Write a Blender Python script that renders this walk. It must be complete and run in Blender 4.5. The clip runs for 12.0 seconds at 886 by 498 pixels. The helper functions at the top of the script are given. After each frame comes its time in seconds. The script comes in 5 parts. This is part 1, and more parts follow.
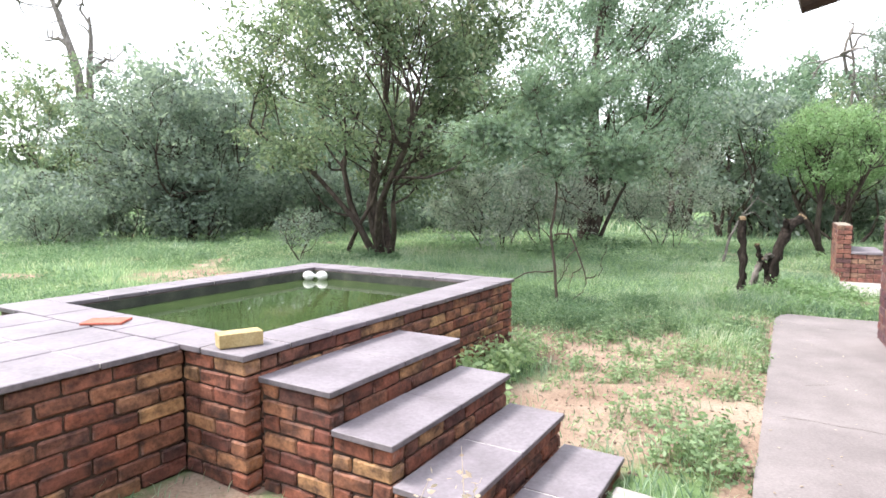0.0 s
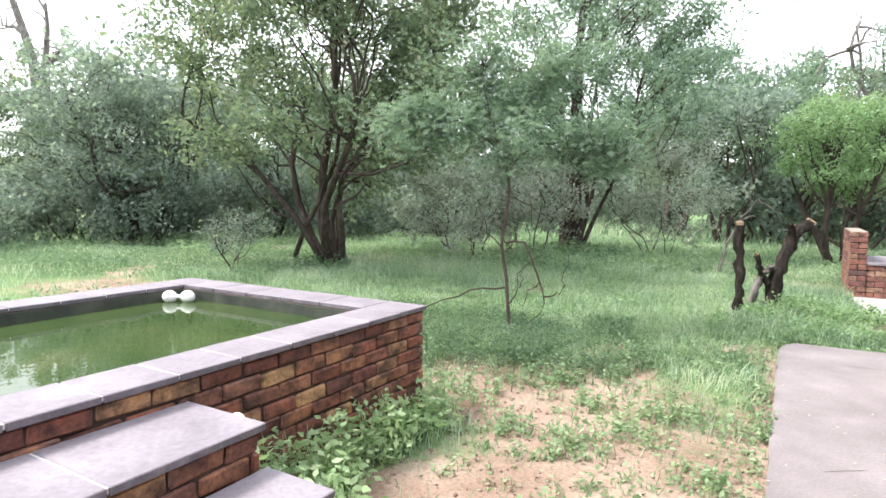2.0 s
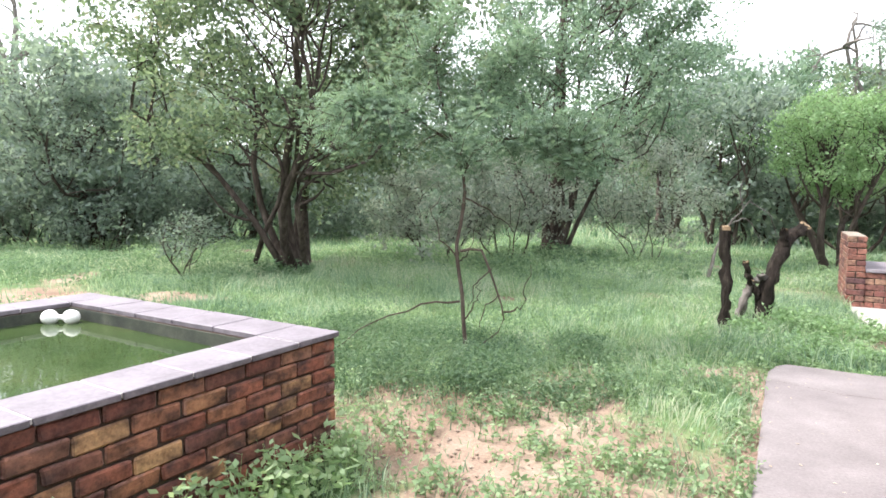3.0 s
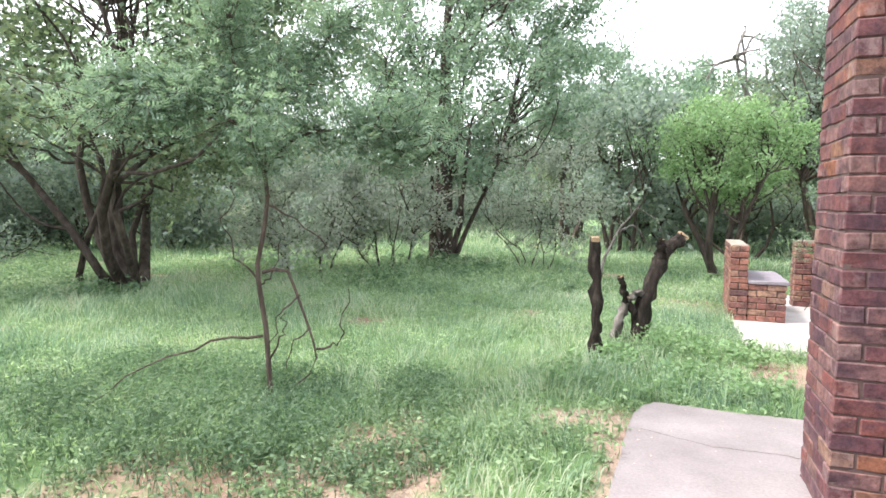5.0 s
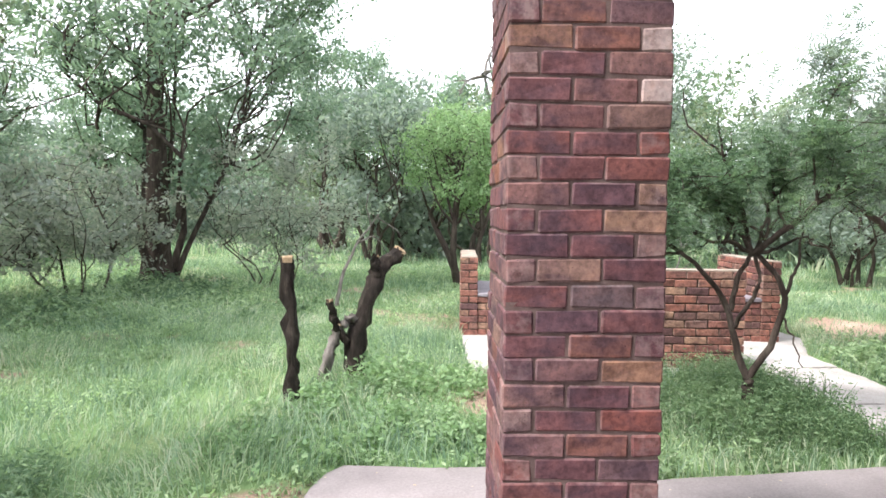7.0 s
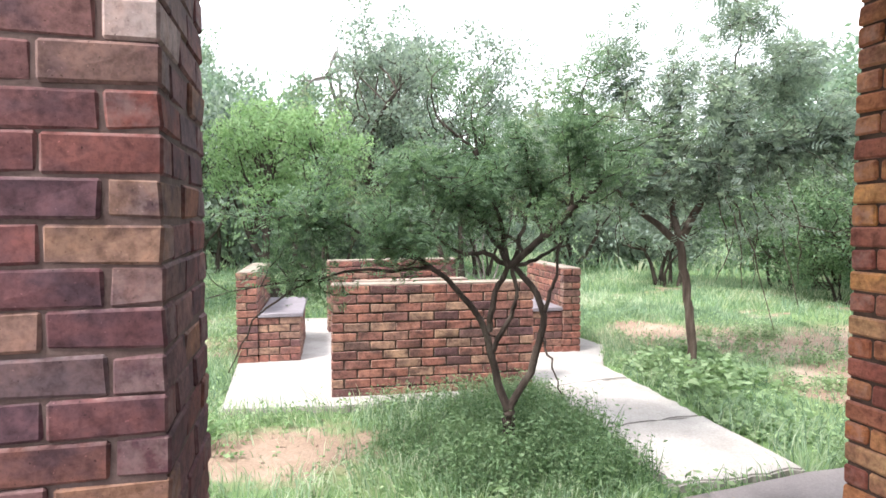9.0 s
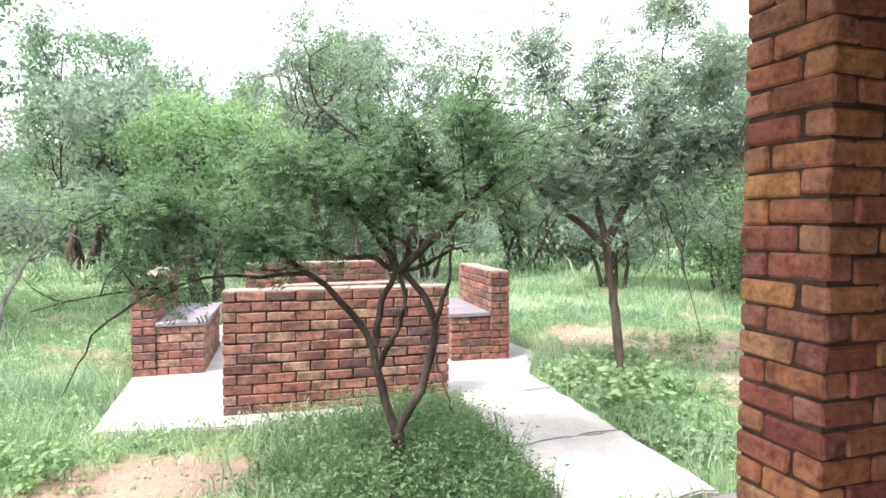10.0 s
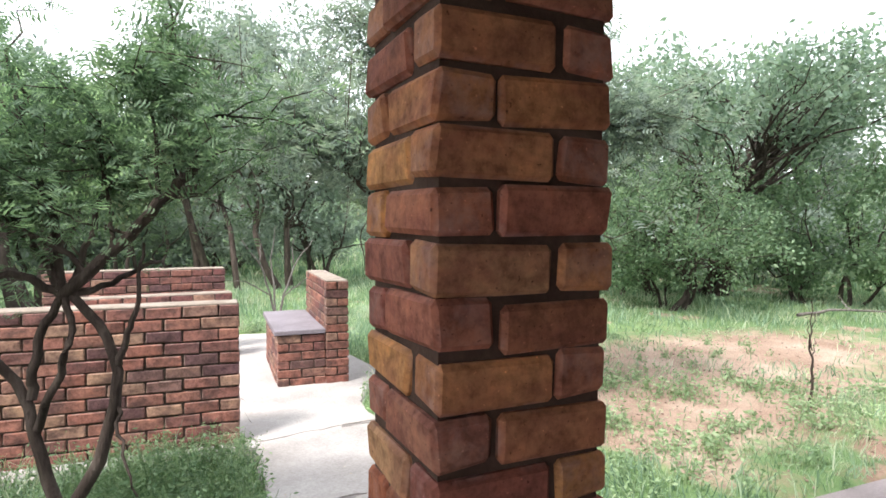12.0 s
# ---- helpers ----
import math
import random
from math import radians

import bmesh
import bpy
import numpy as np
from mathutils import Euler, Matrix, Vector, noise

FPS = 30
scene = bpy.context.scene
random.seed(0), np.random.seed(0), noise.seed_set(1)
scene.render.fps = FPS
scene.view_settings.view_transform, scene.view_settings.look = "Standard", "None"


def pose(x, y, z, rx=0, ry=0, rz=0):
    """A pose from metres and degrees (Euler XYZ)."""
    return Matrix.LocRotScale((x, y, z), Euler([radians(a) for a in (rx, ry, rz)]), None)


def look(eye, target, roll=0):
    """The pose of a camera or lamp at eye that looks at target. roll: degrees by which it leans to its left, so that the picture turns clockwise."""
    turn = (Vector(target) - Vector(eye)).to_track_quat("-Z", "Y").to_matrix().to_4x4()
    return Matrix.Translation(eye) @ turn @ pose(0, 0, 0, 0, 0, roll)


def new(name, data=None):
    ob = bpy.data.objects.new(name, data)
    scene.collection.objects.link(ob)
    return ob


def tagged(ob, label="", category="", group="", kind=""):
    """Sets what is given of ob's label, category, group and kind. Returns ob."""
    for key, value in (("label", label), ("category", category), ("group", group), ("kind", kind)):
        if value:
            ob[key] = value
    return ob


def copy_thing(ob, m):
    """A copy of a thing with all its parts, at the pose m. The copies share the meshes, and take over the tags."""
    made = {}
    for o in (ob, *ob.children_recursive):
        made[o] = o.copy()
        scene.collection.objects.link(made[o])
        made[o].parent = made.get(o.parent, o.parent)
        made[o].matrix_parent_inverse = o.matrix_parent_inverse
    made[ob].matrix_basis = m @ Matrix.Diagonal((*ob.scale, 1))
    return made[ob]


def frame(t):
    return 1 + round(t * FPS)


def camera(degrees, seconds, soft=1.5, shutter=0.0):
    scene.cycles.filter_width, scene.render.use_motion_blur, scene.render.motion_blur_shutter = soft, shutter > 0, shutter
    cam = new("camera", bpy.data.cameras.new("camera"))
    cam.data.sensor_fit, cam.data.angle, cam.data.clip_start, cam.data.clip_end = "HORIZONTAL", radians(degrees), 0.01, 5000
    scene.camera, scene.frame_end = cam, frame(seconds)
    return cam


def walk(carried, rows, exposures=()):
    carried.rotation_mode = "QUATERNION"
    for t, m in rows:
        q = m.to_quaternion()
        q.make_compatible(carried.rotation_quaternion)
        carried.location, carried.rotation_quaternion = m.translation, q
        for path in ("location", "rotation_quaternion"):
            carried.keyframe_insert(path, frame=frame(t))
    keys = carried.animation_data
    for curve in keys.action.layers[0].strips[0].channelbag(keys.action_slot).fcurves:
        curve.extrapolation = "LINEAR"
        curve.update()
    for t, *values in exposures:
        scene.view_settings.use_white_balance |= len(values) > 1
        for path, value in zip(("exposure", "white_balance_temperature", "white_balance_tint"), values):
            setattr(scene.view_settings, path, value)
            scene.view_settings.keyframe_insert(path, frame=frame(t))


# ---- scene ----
cam = camera(73.5, 12.0, 1.6)
PATH = [
    (0, (0.717, -0.911, 1.495), (0.467, 1.066, 1.319), 0.2),
    (0.5, (0.877, -0.527, 1.480), (0.614, 1.447, 1.304), 0.3),
    (1, (0.990, -0.120, 1.500), (0.732, 1.854, 1.322), 0.4),
    (1.5, (1.153, 0.286, 1.471), (0.905, 2.264, 1.299), 0.4),
    (2, (1.332, 0.680, 1.472), (1.079, 2.656, 1.300), 0.5),
    (2.5, (1.499, 1.085, 1.499), (1.247, 3.061, 1.324), 0.5),
    (2.7, (1.581, 1.238, 1.488), (1.330, 3.214, 1.316), 0.5),
    (4.5, (2.332, 2.456, 1.535), (2.244, 4.446, 1.368), 0.6),
    (5, (2.497, 2.658, 1.521), (2.513, 4.651, 1.367), 0.7),
    (5.5, (2.666, 2.910, 1.561), (2.847, 4.897, 1.417), 0.6),
    (6, (2.895, 3.173, 1.553), (3.239, 5.138, 1.419), 0.6),
    (6.5, (3.182, 3.398, 1.533), (3.695, 5.327, 1.408), 0.9),
    (7, (3.448, 3.599, 1.563), (4.178, 5.458, 1.443), 0.6),
    (7.2, (3.554, 3.655, 1.554), (4.352, 5.485, 1.441), 0.5),
    (9, (4.709, 3.907, 1.591), (5.822, 5.565, 1.492), 0.0),
    (9.5, (5.032, 3.925, 1.594), (6.199, 5.547, 1.498), 0.1),
    (10, (5.347, 3.982, 1.577), (6.560, 5.569, 1.483), 0.1),
    (10.5, (5.662, 4.054, 1.583), (6.925, 5.602, 1.492), 0.3),
    (11, (5.990, 4.051, 1.585), (7.305, 5.554, 1.494), 0.3),
    (11.5, (6.317, 4.047, 1.569), (7.666, 5.521, 1.478), 0.2),
    (12, (6.658, 4.049, 1.594), (8.051, 5.481, 1.502), 0.3),
]
walk(cam, [(t, look(eye, target, roll)) for t, eye, target, roll in PATH],
     exposures=[(0.0, 1.55), (2.5, 1.6), (4.5, 1.7), (5.5, 1.7), (6.5, 1.8), (7.2, 1.57), (9.5, 1.76), (10.5, 1.99), (11.0, 2.05), (11.5, 1.82), (12.0, 1.52)])

# ---- light: bright overcast noon ----
SUN_EL, SUN_AZ = 56.0, 262.0
world = bpy.data.worlds.new("overcast_sky")
scene.world = world
world.use_nodes = True
wn, wl = world.node_tree.nodes, world.node_tree.links
wn.clear()
sky = wn.new("ShaderNodeTexSky")
sky.sky_type, sky.sun_disc = "NISHITA", False
sky.sun_elevation, sky.sun_rotation = radians(SUN_EL), radians(SUN_AZ)
sky.dust_density, sky.air_density = 4.0, 1.0
bg_sky, bg_cloud = wn.new("ShaderNodeBackground"), wn.new("ShaderNodeBackground")
bg_sky.inputs["Strength"].default_value = 0.12
bg_cloud.inputs["Color"].default_value = (0.93, 0.96, 1.0, 1)
bg_cloud.inputs["Strength"].default_value = 1.25
mixw, outw = wn.new("ShaderNodeMixShader"), wn.new("ShaderNodeOutputWorld")
mixw.inputs[0].default_value = 0.7
wl.new(sky.outputs[0], bg_sky.inputs["Color"])
wl.new(bg_sky.outputs[0], mixw.inputs[1])
wl.new(bg_cloud.outputs[0], mixw.inputs[2])
wl.new(mixw.outputs[0], outw.inputs[0])
sun_data = bpy.data.lights.new("sun", "SUN")
sun_data.energy, sun_data.angle, sun_data.color = 2.2, radians(13), (1.0, 0.96, 0.9)
sun = new("sun", sun_data)
sun_dir = Vector((math.sin(radians(SUN_AZ)) * math.cos(radians(SUN_EL)), math.cos(radians(SUN_AZ)) * math.cos(radians(SUN_EL)), math.sin(radians(SUN_EL))))
sun.matrix_world = look(sun_dir * 30, (0, 0, 0))


# ---- materials ----
def material(name, rough=0.8, spec=0.3):
    m = bpy.data.materials.new(name)
    m.use_nodes = True
    b = m.node_tree.nodes["Principled BSDF"]
    b.inputs["Roughness"].default_value = rough
    b.inputs["Specular IOR Level"].default_value = spec
    return m, m.node_tree.nodes, m.node_tree.links, b


def ramp(nodes, stops, smooth=True):
    r = nodes.new("ShaderNodeValToRGB")
    r.color_ramp.interpolation = "LINEAR" if smooth else "CONSTANT"
    e = r.color_ramp.elements
    while len(e) < len(stops):
        e.new(0.5)
    for el, (p, c) in zip(e, stops):
        el.position, el.color = p, (*c, 1)
    return r


def noise_node(nodes, links, scale, detail=4, rough=0.55, space="Object", stretch=None):
    tc = nodes.new("ShaderNodeTexCoord") if space == "Object" else nodes.new("ShaderNodeNewGeometry")
    out = tc.outputs["Object"] if space == "Object" else tc.outputs["Position"]
    if stretch:
        mp = nodes.new("ShaderNodeMapping")
        mp.inputs["Scale"].default_value = stretch
        links.new(out, mp.inputs["Vector"])
        out = mp.outputs[0]
    n = nodes.new("ShaderNodeTexNoise")
    n.inputs["Scale"].default_value, n.inputs["Detail"].default_value, n.inputs["Roughness"].default_value = scale, detail, rough
    links.new(out, n.inputs["Vector"])
    return n


def mix_rgb(nodes, links, fac, a, b, mode="MIX"):
    x = nodes.new("ShaderNodeMix")
    x.data_type, x.blend_type = "RGBA", mode
    for sock, val in ((x.inputs[0], fac), (x.inputs[6], a), (x.inputs[7], b)):
        if isinstance(val, (int, float)):
            sock.default_value = val
        elif isinstance(val, tuple):
            sock.default_value = (*val, 1)
        else:
            links.new(val, sock)
    return x.outputs[2]


def bump(nodes, links, bsdf, height, strength=0.3, dist=0.01):
    bp = nodes.new("ShaderNodeBump")
    bp.inputs["Strength"].default_value, bp.inputs["Distance"].default_value = strength, dist
    links.new(height, bp.inputs["Height"])
    links.new(bp.outputs[0], bsdf.inputs["Normal"])


def brick_material(name, stops, smear, smear_amount):
    """Fired clay: a colour for each brick, smeared firing marks, sandy pits."""
    m, n, l, b = material(name, 0.85, 0.25)
    info = n.new("ShaderNodeObjectInfo")
    base = ramp(n, stops)
    l.new(info.outputs["Random"], base.inputs[0])
    big = noise_node(n, l, 7.0, 3, 0.6, "World", (1, 1, 1.6))
    rb = ramp(n, [(0.42, (0, 0, 0)), (0.68, (1, 1, 1))])
    l.new(big.outputs[0], rb.inputs[0])
    scaled = n.new("ShaderNodeMath")
    scaled.operation = "MULTIPLY"
    l.new(rb.outputs[0], scaled.inputs[0])
    scaled.inputs[1].default_value = smear_amount
    c1 = mix_rgb(n, l, scaled.outputs[0], base.outputs[0], smear)
    fine = noise_node(n, l, 60.0, 5, 0.7, "World")
    rf = ramp(n, [(0.3, (0.62, 0.6, 0.6)), (0.55, (1, 1, 1)), (0.75, (1.12, 1.1, 1.08))])
    l.new(fine.outputs[0], rf.inputs[0])
    c2 = mix_rgb(n, l, 1.0, c1, rf.outputs[0], "MULTIPLY")
    mottle = noise_node(n, l, 19.0, 4, 0.62, "World")
    rm = ramp(n, [(0.32, (0.55, 0.50, 0.50)), (0.5, (1, 1, 1)), (0.68, (1.32, 1.24, 1.16))])
    l.new(mottle.outputs[0], rm.inputs[0])
    c2 = mix_rgb(n, l, 0.85, c2, rm.outputs[0], "MULTIPLY")
    gen = n.new("ShaderNodeTexCoord")
    sep = n.new("ShaderNodeSeparateXYZ")
    l.new(gen.outputs["Generated"], sep.inputs[0])
    rims = []
    for axis in (0, 2):
        d = n.new("ShaderNodeMath")
        d.operation = "SUBTRACT"
        l.new(sep.outputs[axis], d.inputs[0])
        d.inputs[1].default_value = 0.5
        e = n.new("ShaderNodeMath")
        e.operation = "ABSOLUTE"
        l.new(d.outputs[0], e.inputs[0])
        rr = ramp(n, [(0.40 if axis == 2 else 0.455, (0, 0, 0)), (0.5, (1, 1, 1))])
        l.new(e.outputs[0], rr.inputs[0])
        rims.append(rr.outputs[0])
    rim = mix_rgb(n, l, 1.0, rims[0], rims[1], "LIGHTEN")
    chip = noise_node(n, l, 22.0, 4, 0.65, "World")
    rc = ramp(n, [(0.42, (0, 0, 0)), (0.62, (1, 1, 1))])
    l.new(chip.outputs[0], rc.inputs[0])
    worn = mix_rgb(n, l, 1.0, rim, rc.outputs[0], "MULTIPLY")
    wornf = n.new("ShaderNodeMath")
    wornf.operation = "MULTIPLY"
    l.new(worn, wornf.inputs[0])
    wornf.inputs[1].default_value = 0.5
    c2 = mix_rgb(n, l, wornf.outputs[0], c2, tuple(min(0.6, 0.16 + 0.75 * k) for k in stops[len(stops) // 2][1]))
    pits = noise_node(n, l, 130.0, 2, 0.5, "World")
    rp = ramp(n, [(0.24, (0.35, 0.3, 0.3)), (0.31, (1, 1, 1)), (0.71, (1, 1, 1)), (0.76, (1.9, 1.9, 1.9))])
    l.new(pits.outputs[0], rp.inputs[0])
    c3 = mix_rgb(n, l, 1.0, c2, rp.outputs[0], "MULTIPLY")
    l.new(c3, b.inputs["Base Color"])
    bump(n, l, b, fine.outputs[0], 0.5, 0.004)
    return m


MAROON = brick_material("maroon_clay", [(0.0, (0.086, 0.039, 0.051)), (0.16, (0.156, 0.066, 0.070)), (0.3, (0.211, 0.117, 0.111)), (0.42, (0.101, 0.051, 0.066)), (0.55, (0.179, 0.064, 0.057)), (0.68, (0.133, 0.078, 0.090)), (0.8, (0.250, 0.148, 0.107)), (0.9, (0.218, 0.090, 0.057)), (1.0, (0.140, 0.066, 0.070))], (0.066, 0.039, 0.054), 0.85)
TAN = brick_material("tan_clay", [(0.0, (0.52, 0.245, 0.09)), (0.15, (0.38, 0.125, 0.068)), (0.28, (0.49, 0.225, 0.105)), (0.4, (0.22, 0.07, 0.06)), (0.52, (0.54, 0.27, 0.11)), (0.64, (0.33, 0.115, 0.085)), (0.76, (0.47, 0.21, 0.125)), (0.86, (0.25, 0.085, 0.075)), (0.94, (0.52, 0.30, 0.165)), (1.0, (0.41, 0.145, 0.07))], (0.19, 0.058, 0.05), 0.65)
REDBRICK = brick_material("red_clay", [(0.0, (0.26, 0.108, 0.085)), (0.22, (0.315, 0.15, 0.115)), (0.42, (0.165, 0.07, 0.068)), (0.6, (0.36, 0.225, 0.16)), (0.78, (0.115, 0.062, 0.068)), (1.0, (0.285, 0.125, 0.095))], (0.085, 0.05, 0.048), 0.85)
POOLBRICK = brick_material("brown_clay", [(0.0, (0.25, 0.095, 0.062)), (0.18, (0.15, 0.058, 0.047)), (0.36, (0.33, 0.155, 0.092)), (0.52, (0.115, 0.05, 0.045)), (0.68, (0.28, 0.105, 0.068)), (0.84, (0.20, 0.095, 0.073)), (0.94, (0.42, 0.25, 0.13)), (1.0, (0.24, 0.088, 0.062))], (0.05, 0.031, 0.029), 0.9)
PALE = brick_material("pale_clay", [(0.0, (0.32, 0.235, 0.23)), (1.0, (0.35, 0.265, 0.26))], (0.22, 0.14, 0.14), 0.5)
DARK = brick_material("dark_clay", [(0.0, (0.09, 0.065, 0.08)), (1.0, (0.11, 0.075, 0.085))], (0.16, 0.09, 0.09), 0.5)


def rough_material(name, dark, mid, light, scale, rough=0.9, fine_scale=80.0, strength=0.4, space="World", stretch=None, dist=0.006):
    m, n, l, b = material(name, rough, 0.25)
    big = noise_node(n, l, scale, 6, 0.6, space, stretch)
    r = ramp(n, [(0.3, dark), (0.5, mid), (0.7, light)])
    l.new(big.outputs[0], r.inputs[0])
    fine = noise_node(n, l, fine_scale, 4, 0.7, space, stretch)
    rf = ramp(n, [(0.3, (0.8, 0.8, 0.8)), (0.7, (1.1, 1.1, 1.1))])
    l.new(fine.outputs[0], rf.inputs[0])
    l.new(mix_rgb(n, l, 1.0, r.outputs[0], rf.outputs[0], "MULTIPLY"), b.inputs["Base Color"])
    bump(n, l, b, fine.outputs[0], strength, dist)
    return m


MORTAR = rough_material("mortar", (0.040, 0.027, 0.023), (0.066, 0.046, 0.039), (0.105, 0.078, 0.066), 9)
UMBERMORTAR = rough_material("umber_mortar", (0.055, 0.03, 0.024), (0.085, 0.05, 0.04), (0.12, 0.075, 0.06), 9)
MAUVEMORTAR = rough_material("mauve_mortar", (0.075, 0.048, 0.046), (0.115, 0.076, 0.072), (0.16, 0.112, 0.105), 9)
CONCRETE = rough_material("concrete", (0.179, 0.155, 0.161), (0.226, 0.198, 0.204), (0.273, 0.241, 0.248), 1.7, 0.85, 55, 0.25)
PALECONCRETE = rough_material("pale_concrete", (0.30, 0.275, 0.265), (0.385, 0.355, 0.345), (0.47, 0.44, 0.43), 1.9, 0.85, 55, 0.25)
SLATE = rough_material("grey_tile", (0.17, 0.15, 0.17), (0.215, 0.19, 0.217), (0.26, 0.235, 0.262), 3.0, 0.6, 40, 0.15)
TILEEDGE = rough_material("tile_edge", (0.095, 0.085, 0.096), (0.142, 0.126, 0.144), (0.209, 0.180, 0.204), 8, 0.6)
GROUT = rough_material("grout", (0.50, 0.47, 0.46), (0.58, 0.55, 0.54), (0.64, 0.61, 0.60), 8, 0.9)
TERRACOTTA = rough_material("terracotta", (0.36, 0.10, 0.07), (0.44, 0.13, 0.095), (0.48, 0.17, 0.13), 12)
CREAMCLAY = rough_material("cream_clay", (0.34, 0.25, 0.12), (0.43, 0.33, 0.17), (0.5, 0.41, 0.24), 10)
PLASTIC = rough_material("white_plastic", (0.72, 0.71, 0.68), (0.8, 0.79, 0.77), (0.84, 0.83, 0.82), 6, 0.4, 90, 0.1)
BARK = rough_material("bark", (0.03, 0.022, 0.019), (0.066, 0.050, 0.043), (0.125, 0.10, 0.087), 6, 0.95, 45, 0.9, "World", (2.2, 2.2, 0.5), 0.02)
GREYBARK = rough_material("grey_bark", (0.09, 0.08, 0.07), (0.17, 0.15, 0.14), (0.27, 0.25, 0.235), 7, 0.95, 45, 0.8, "World", (2.2, 2.2, 0.5), 0.015)
REDBARK = rough_material("brown_bark", (0.05, 0.036, 0.03), (0.095, 0.07, 0.058), (0.15, 0.118, 0.098), 8, 0.95, 45, 0.8, "World", (2.2, 2.2, 0.5), 0.012)
CHARBARK = rough_material("weathered_bark", (0.016, 0.012, 0.010), (0.036, 0.027, 0.023), (0.095, 0.075, 0.064), 9, 0.95, 60, 1.0, "World", (2.4, 2.4, 0.6), 0.03)
CUTWOOD = rough_material("cut_wood", (0.13, 0.09, 0.055), (0.23, 0.16, 0.10), (0.36, 0.27, 0.18), 18)
ROOFWOOD = rough_material("dark_pole_wood", (0.03, 0.02, 0.016), (0.06, 0.04, 0.03), (0.09, 0.065, 0.05), 5)
PLASTER = rough_material("plaster", (0.30, 0.22, 0.17), (0.36, 0.27, 0.21), (0.42, 0.32, 0.25), 2)
# lining tone kept near black to hold the shade below the coping
LINER = rough_material("pool_lining", (0.03, 0.035, 0.03), (0.05, 0.056, 0.045), (0.085, 0.09, 0.07), 5)


def leaf_material(name, stops, glow=0.35, rough=0.5, patch_scale=1.1, patch_weight=0.9):
    """Leaves: a colour for each leaf; part of the light passes through."""
    m, n, l, b = material(name, rough + 0.1, 0.18)
    geo = n.new("ShaderNodeNewGeometry")
    # stops greyed, blued and brightened: haze over the foliage put into the colour
    grey = [(q, sum(c) / 3, c) for q, c in stops]
    r = ramp(n, [(q, tuple(1.27 * (0.72 * k + 0.28 * g * w) for k, w in zip(c, (1.28, 1.0, 1.45)))) for q, g, c in grey])
    patch = noise_node(n, l, patch_scale, 3, 0.55, "World")
    add = n.new("ShaderNodeMath")
    add.operation = "MULTIPLY_ADD"
    l.new(patch.outputs[0], add.inputs[0])
    add.inputs[1].default_value = patch_weight
    sub = n.new("ShaderNodeMath")
    sub.operation = "MULTIPLY_ADD"
    l.new(geo.outputs["Random Per Island"], sub.inputs[0])
    sub.inputs[1].default_value, sub.inputs[2].default_value = 0.75, 0.13 - patch_weight / 2
    l.new(sub.outputs[0], add.inputs[2])
    l.new(add.outputs[0], r.inputs[0])
    l.new(r.outputs[0], b.inputs["Base Color"])
    tr = n.new("ShaderNodeBsdfTranslucent")
    warm = mix_rgb(n, l, 1.0, r.outputs[0], (1.08, 1.14, 0.82), "MULTIPLY")
    l.new(warm, tr.inputs["Color"])
    mx = n.new("ShaderNodeMixShader")
    mx.inputs[0].default_value = glow
    l.new(b.outputs[0], mx.inputs[1])
    l.new(tr.outputs[0], mx.inputs[2])
    l.new(mx.outputs[0], n["Material Output"].inputs["Surface"])
    return m


LEAF_OLIVE = leaf_material("olive_leaf", [(0.0, (0.065, 0.115, 0.06)), (0.45, (0.125, 0.20, 0.095)), (0.8, (0.18, 0.26, 0.12)), (1.0, (0.29, 0.27, 0.15))], 0.5)
# grey-green, raised further for the haze on far trees
LEAF_GREY = leaf_material("grey_green_leaf", [(0.0, (0.085, 0.145, 0.11)), (0.5, (0.155, 0.235, 0.175)), (1.0, (0.24, 0.32, 0.25))], 0.55)
LEAF_LIME = leaf_material("young_weed_leaf", [(0.0, (0.18, 0.33, 0.11)), (0.5, (0.28, 0.45, 0.17)), (1.0, (0.38, 0.53, 0.25))], 0.5)
LEAF_MOUND = leaf_material("soft_weed_leaf", [(0.0, (0.055, 0.13, 0.046)), (0.5, (0.12, 0.24, 0.085)), (1.0, (0.22, 0.355, 0.14))], 0.5)
LEAF_SILVER = leaf_material("silver_leaf", [(0.0, (0.15, 0.20, 0.155)), (0.5, (0.23, 0.29, 0.22)), (1.0, (0.33, 0.37, 0.29))], 0.5)
LEAF_FINE = leaf_material("fine_acacia_leaf", [(0.0, (0.07, 0.14, 0.085)), (0.5, (0.13, 0.235, 0.14)), (1.0, (0.20, 0.31, 0.19))], 0.5)
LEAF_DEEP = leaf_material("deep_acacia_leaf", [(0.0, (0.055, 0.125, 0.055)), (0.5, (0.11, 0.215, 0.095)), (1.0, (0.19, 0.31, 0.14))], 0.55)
LEAF_ACACIA = leaf_material("dark_acacia_leaf", [(0.0, (0.042, 0.10, 0.048)), (0.5, (0.088, 0.18, 0.08)), (1.0, (0.155, 0.265, 0.12))], 0.5)
LEAF_BRIGHT = leaf_material("bright_leaf", [(0.0, (0.095, 0.20, 0.06)), (0.5, (0.165, 0.32, 0.105)), (1.0, (0.26, 0.42, 0.16))], 0.5)
LEAF_WEED = leaf_material("weed_leaf", [(0.0, (0.11, 0.21, 0.075)), (0.5, (0.19, 0.33, 0.125)), (1.0, (0.29, 0.42, 0.19))], 0.5)
GRASS_MAT = leaf_material("grass_blade", [(0.0, (0.075, 0.165, 0.09)), (0.3, (0.135, 0.265, 0.14)), (0.55, (0.225, 0.365, 0.19)), (0.8, (0.33, 0.43, 0.24)), (1.0, (0.43, 0.46, 0.30))], 0.45, 0.6, 0.55, 1.6)
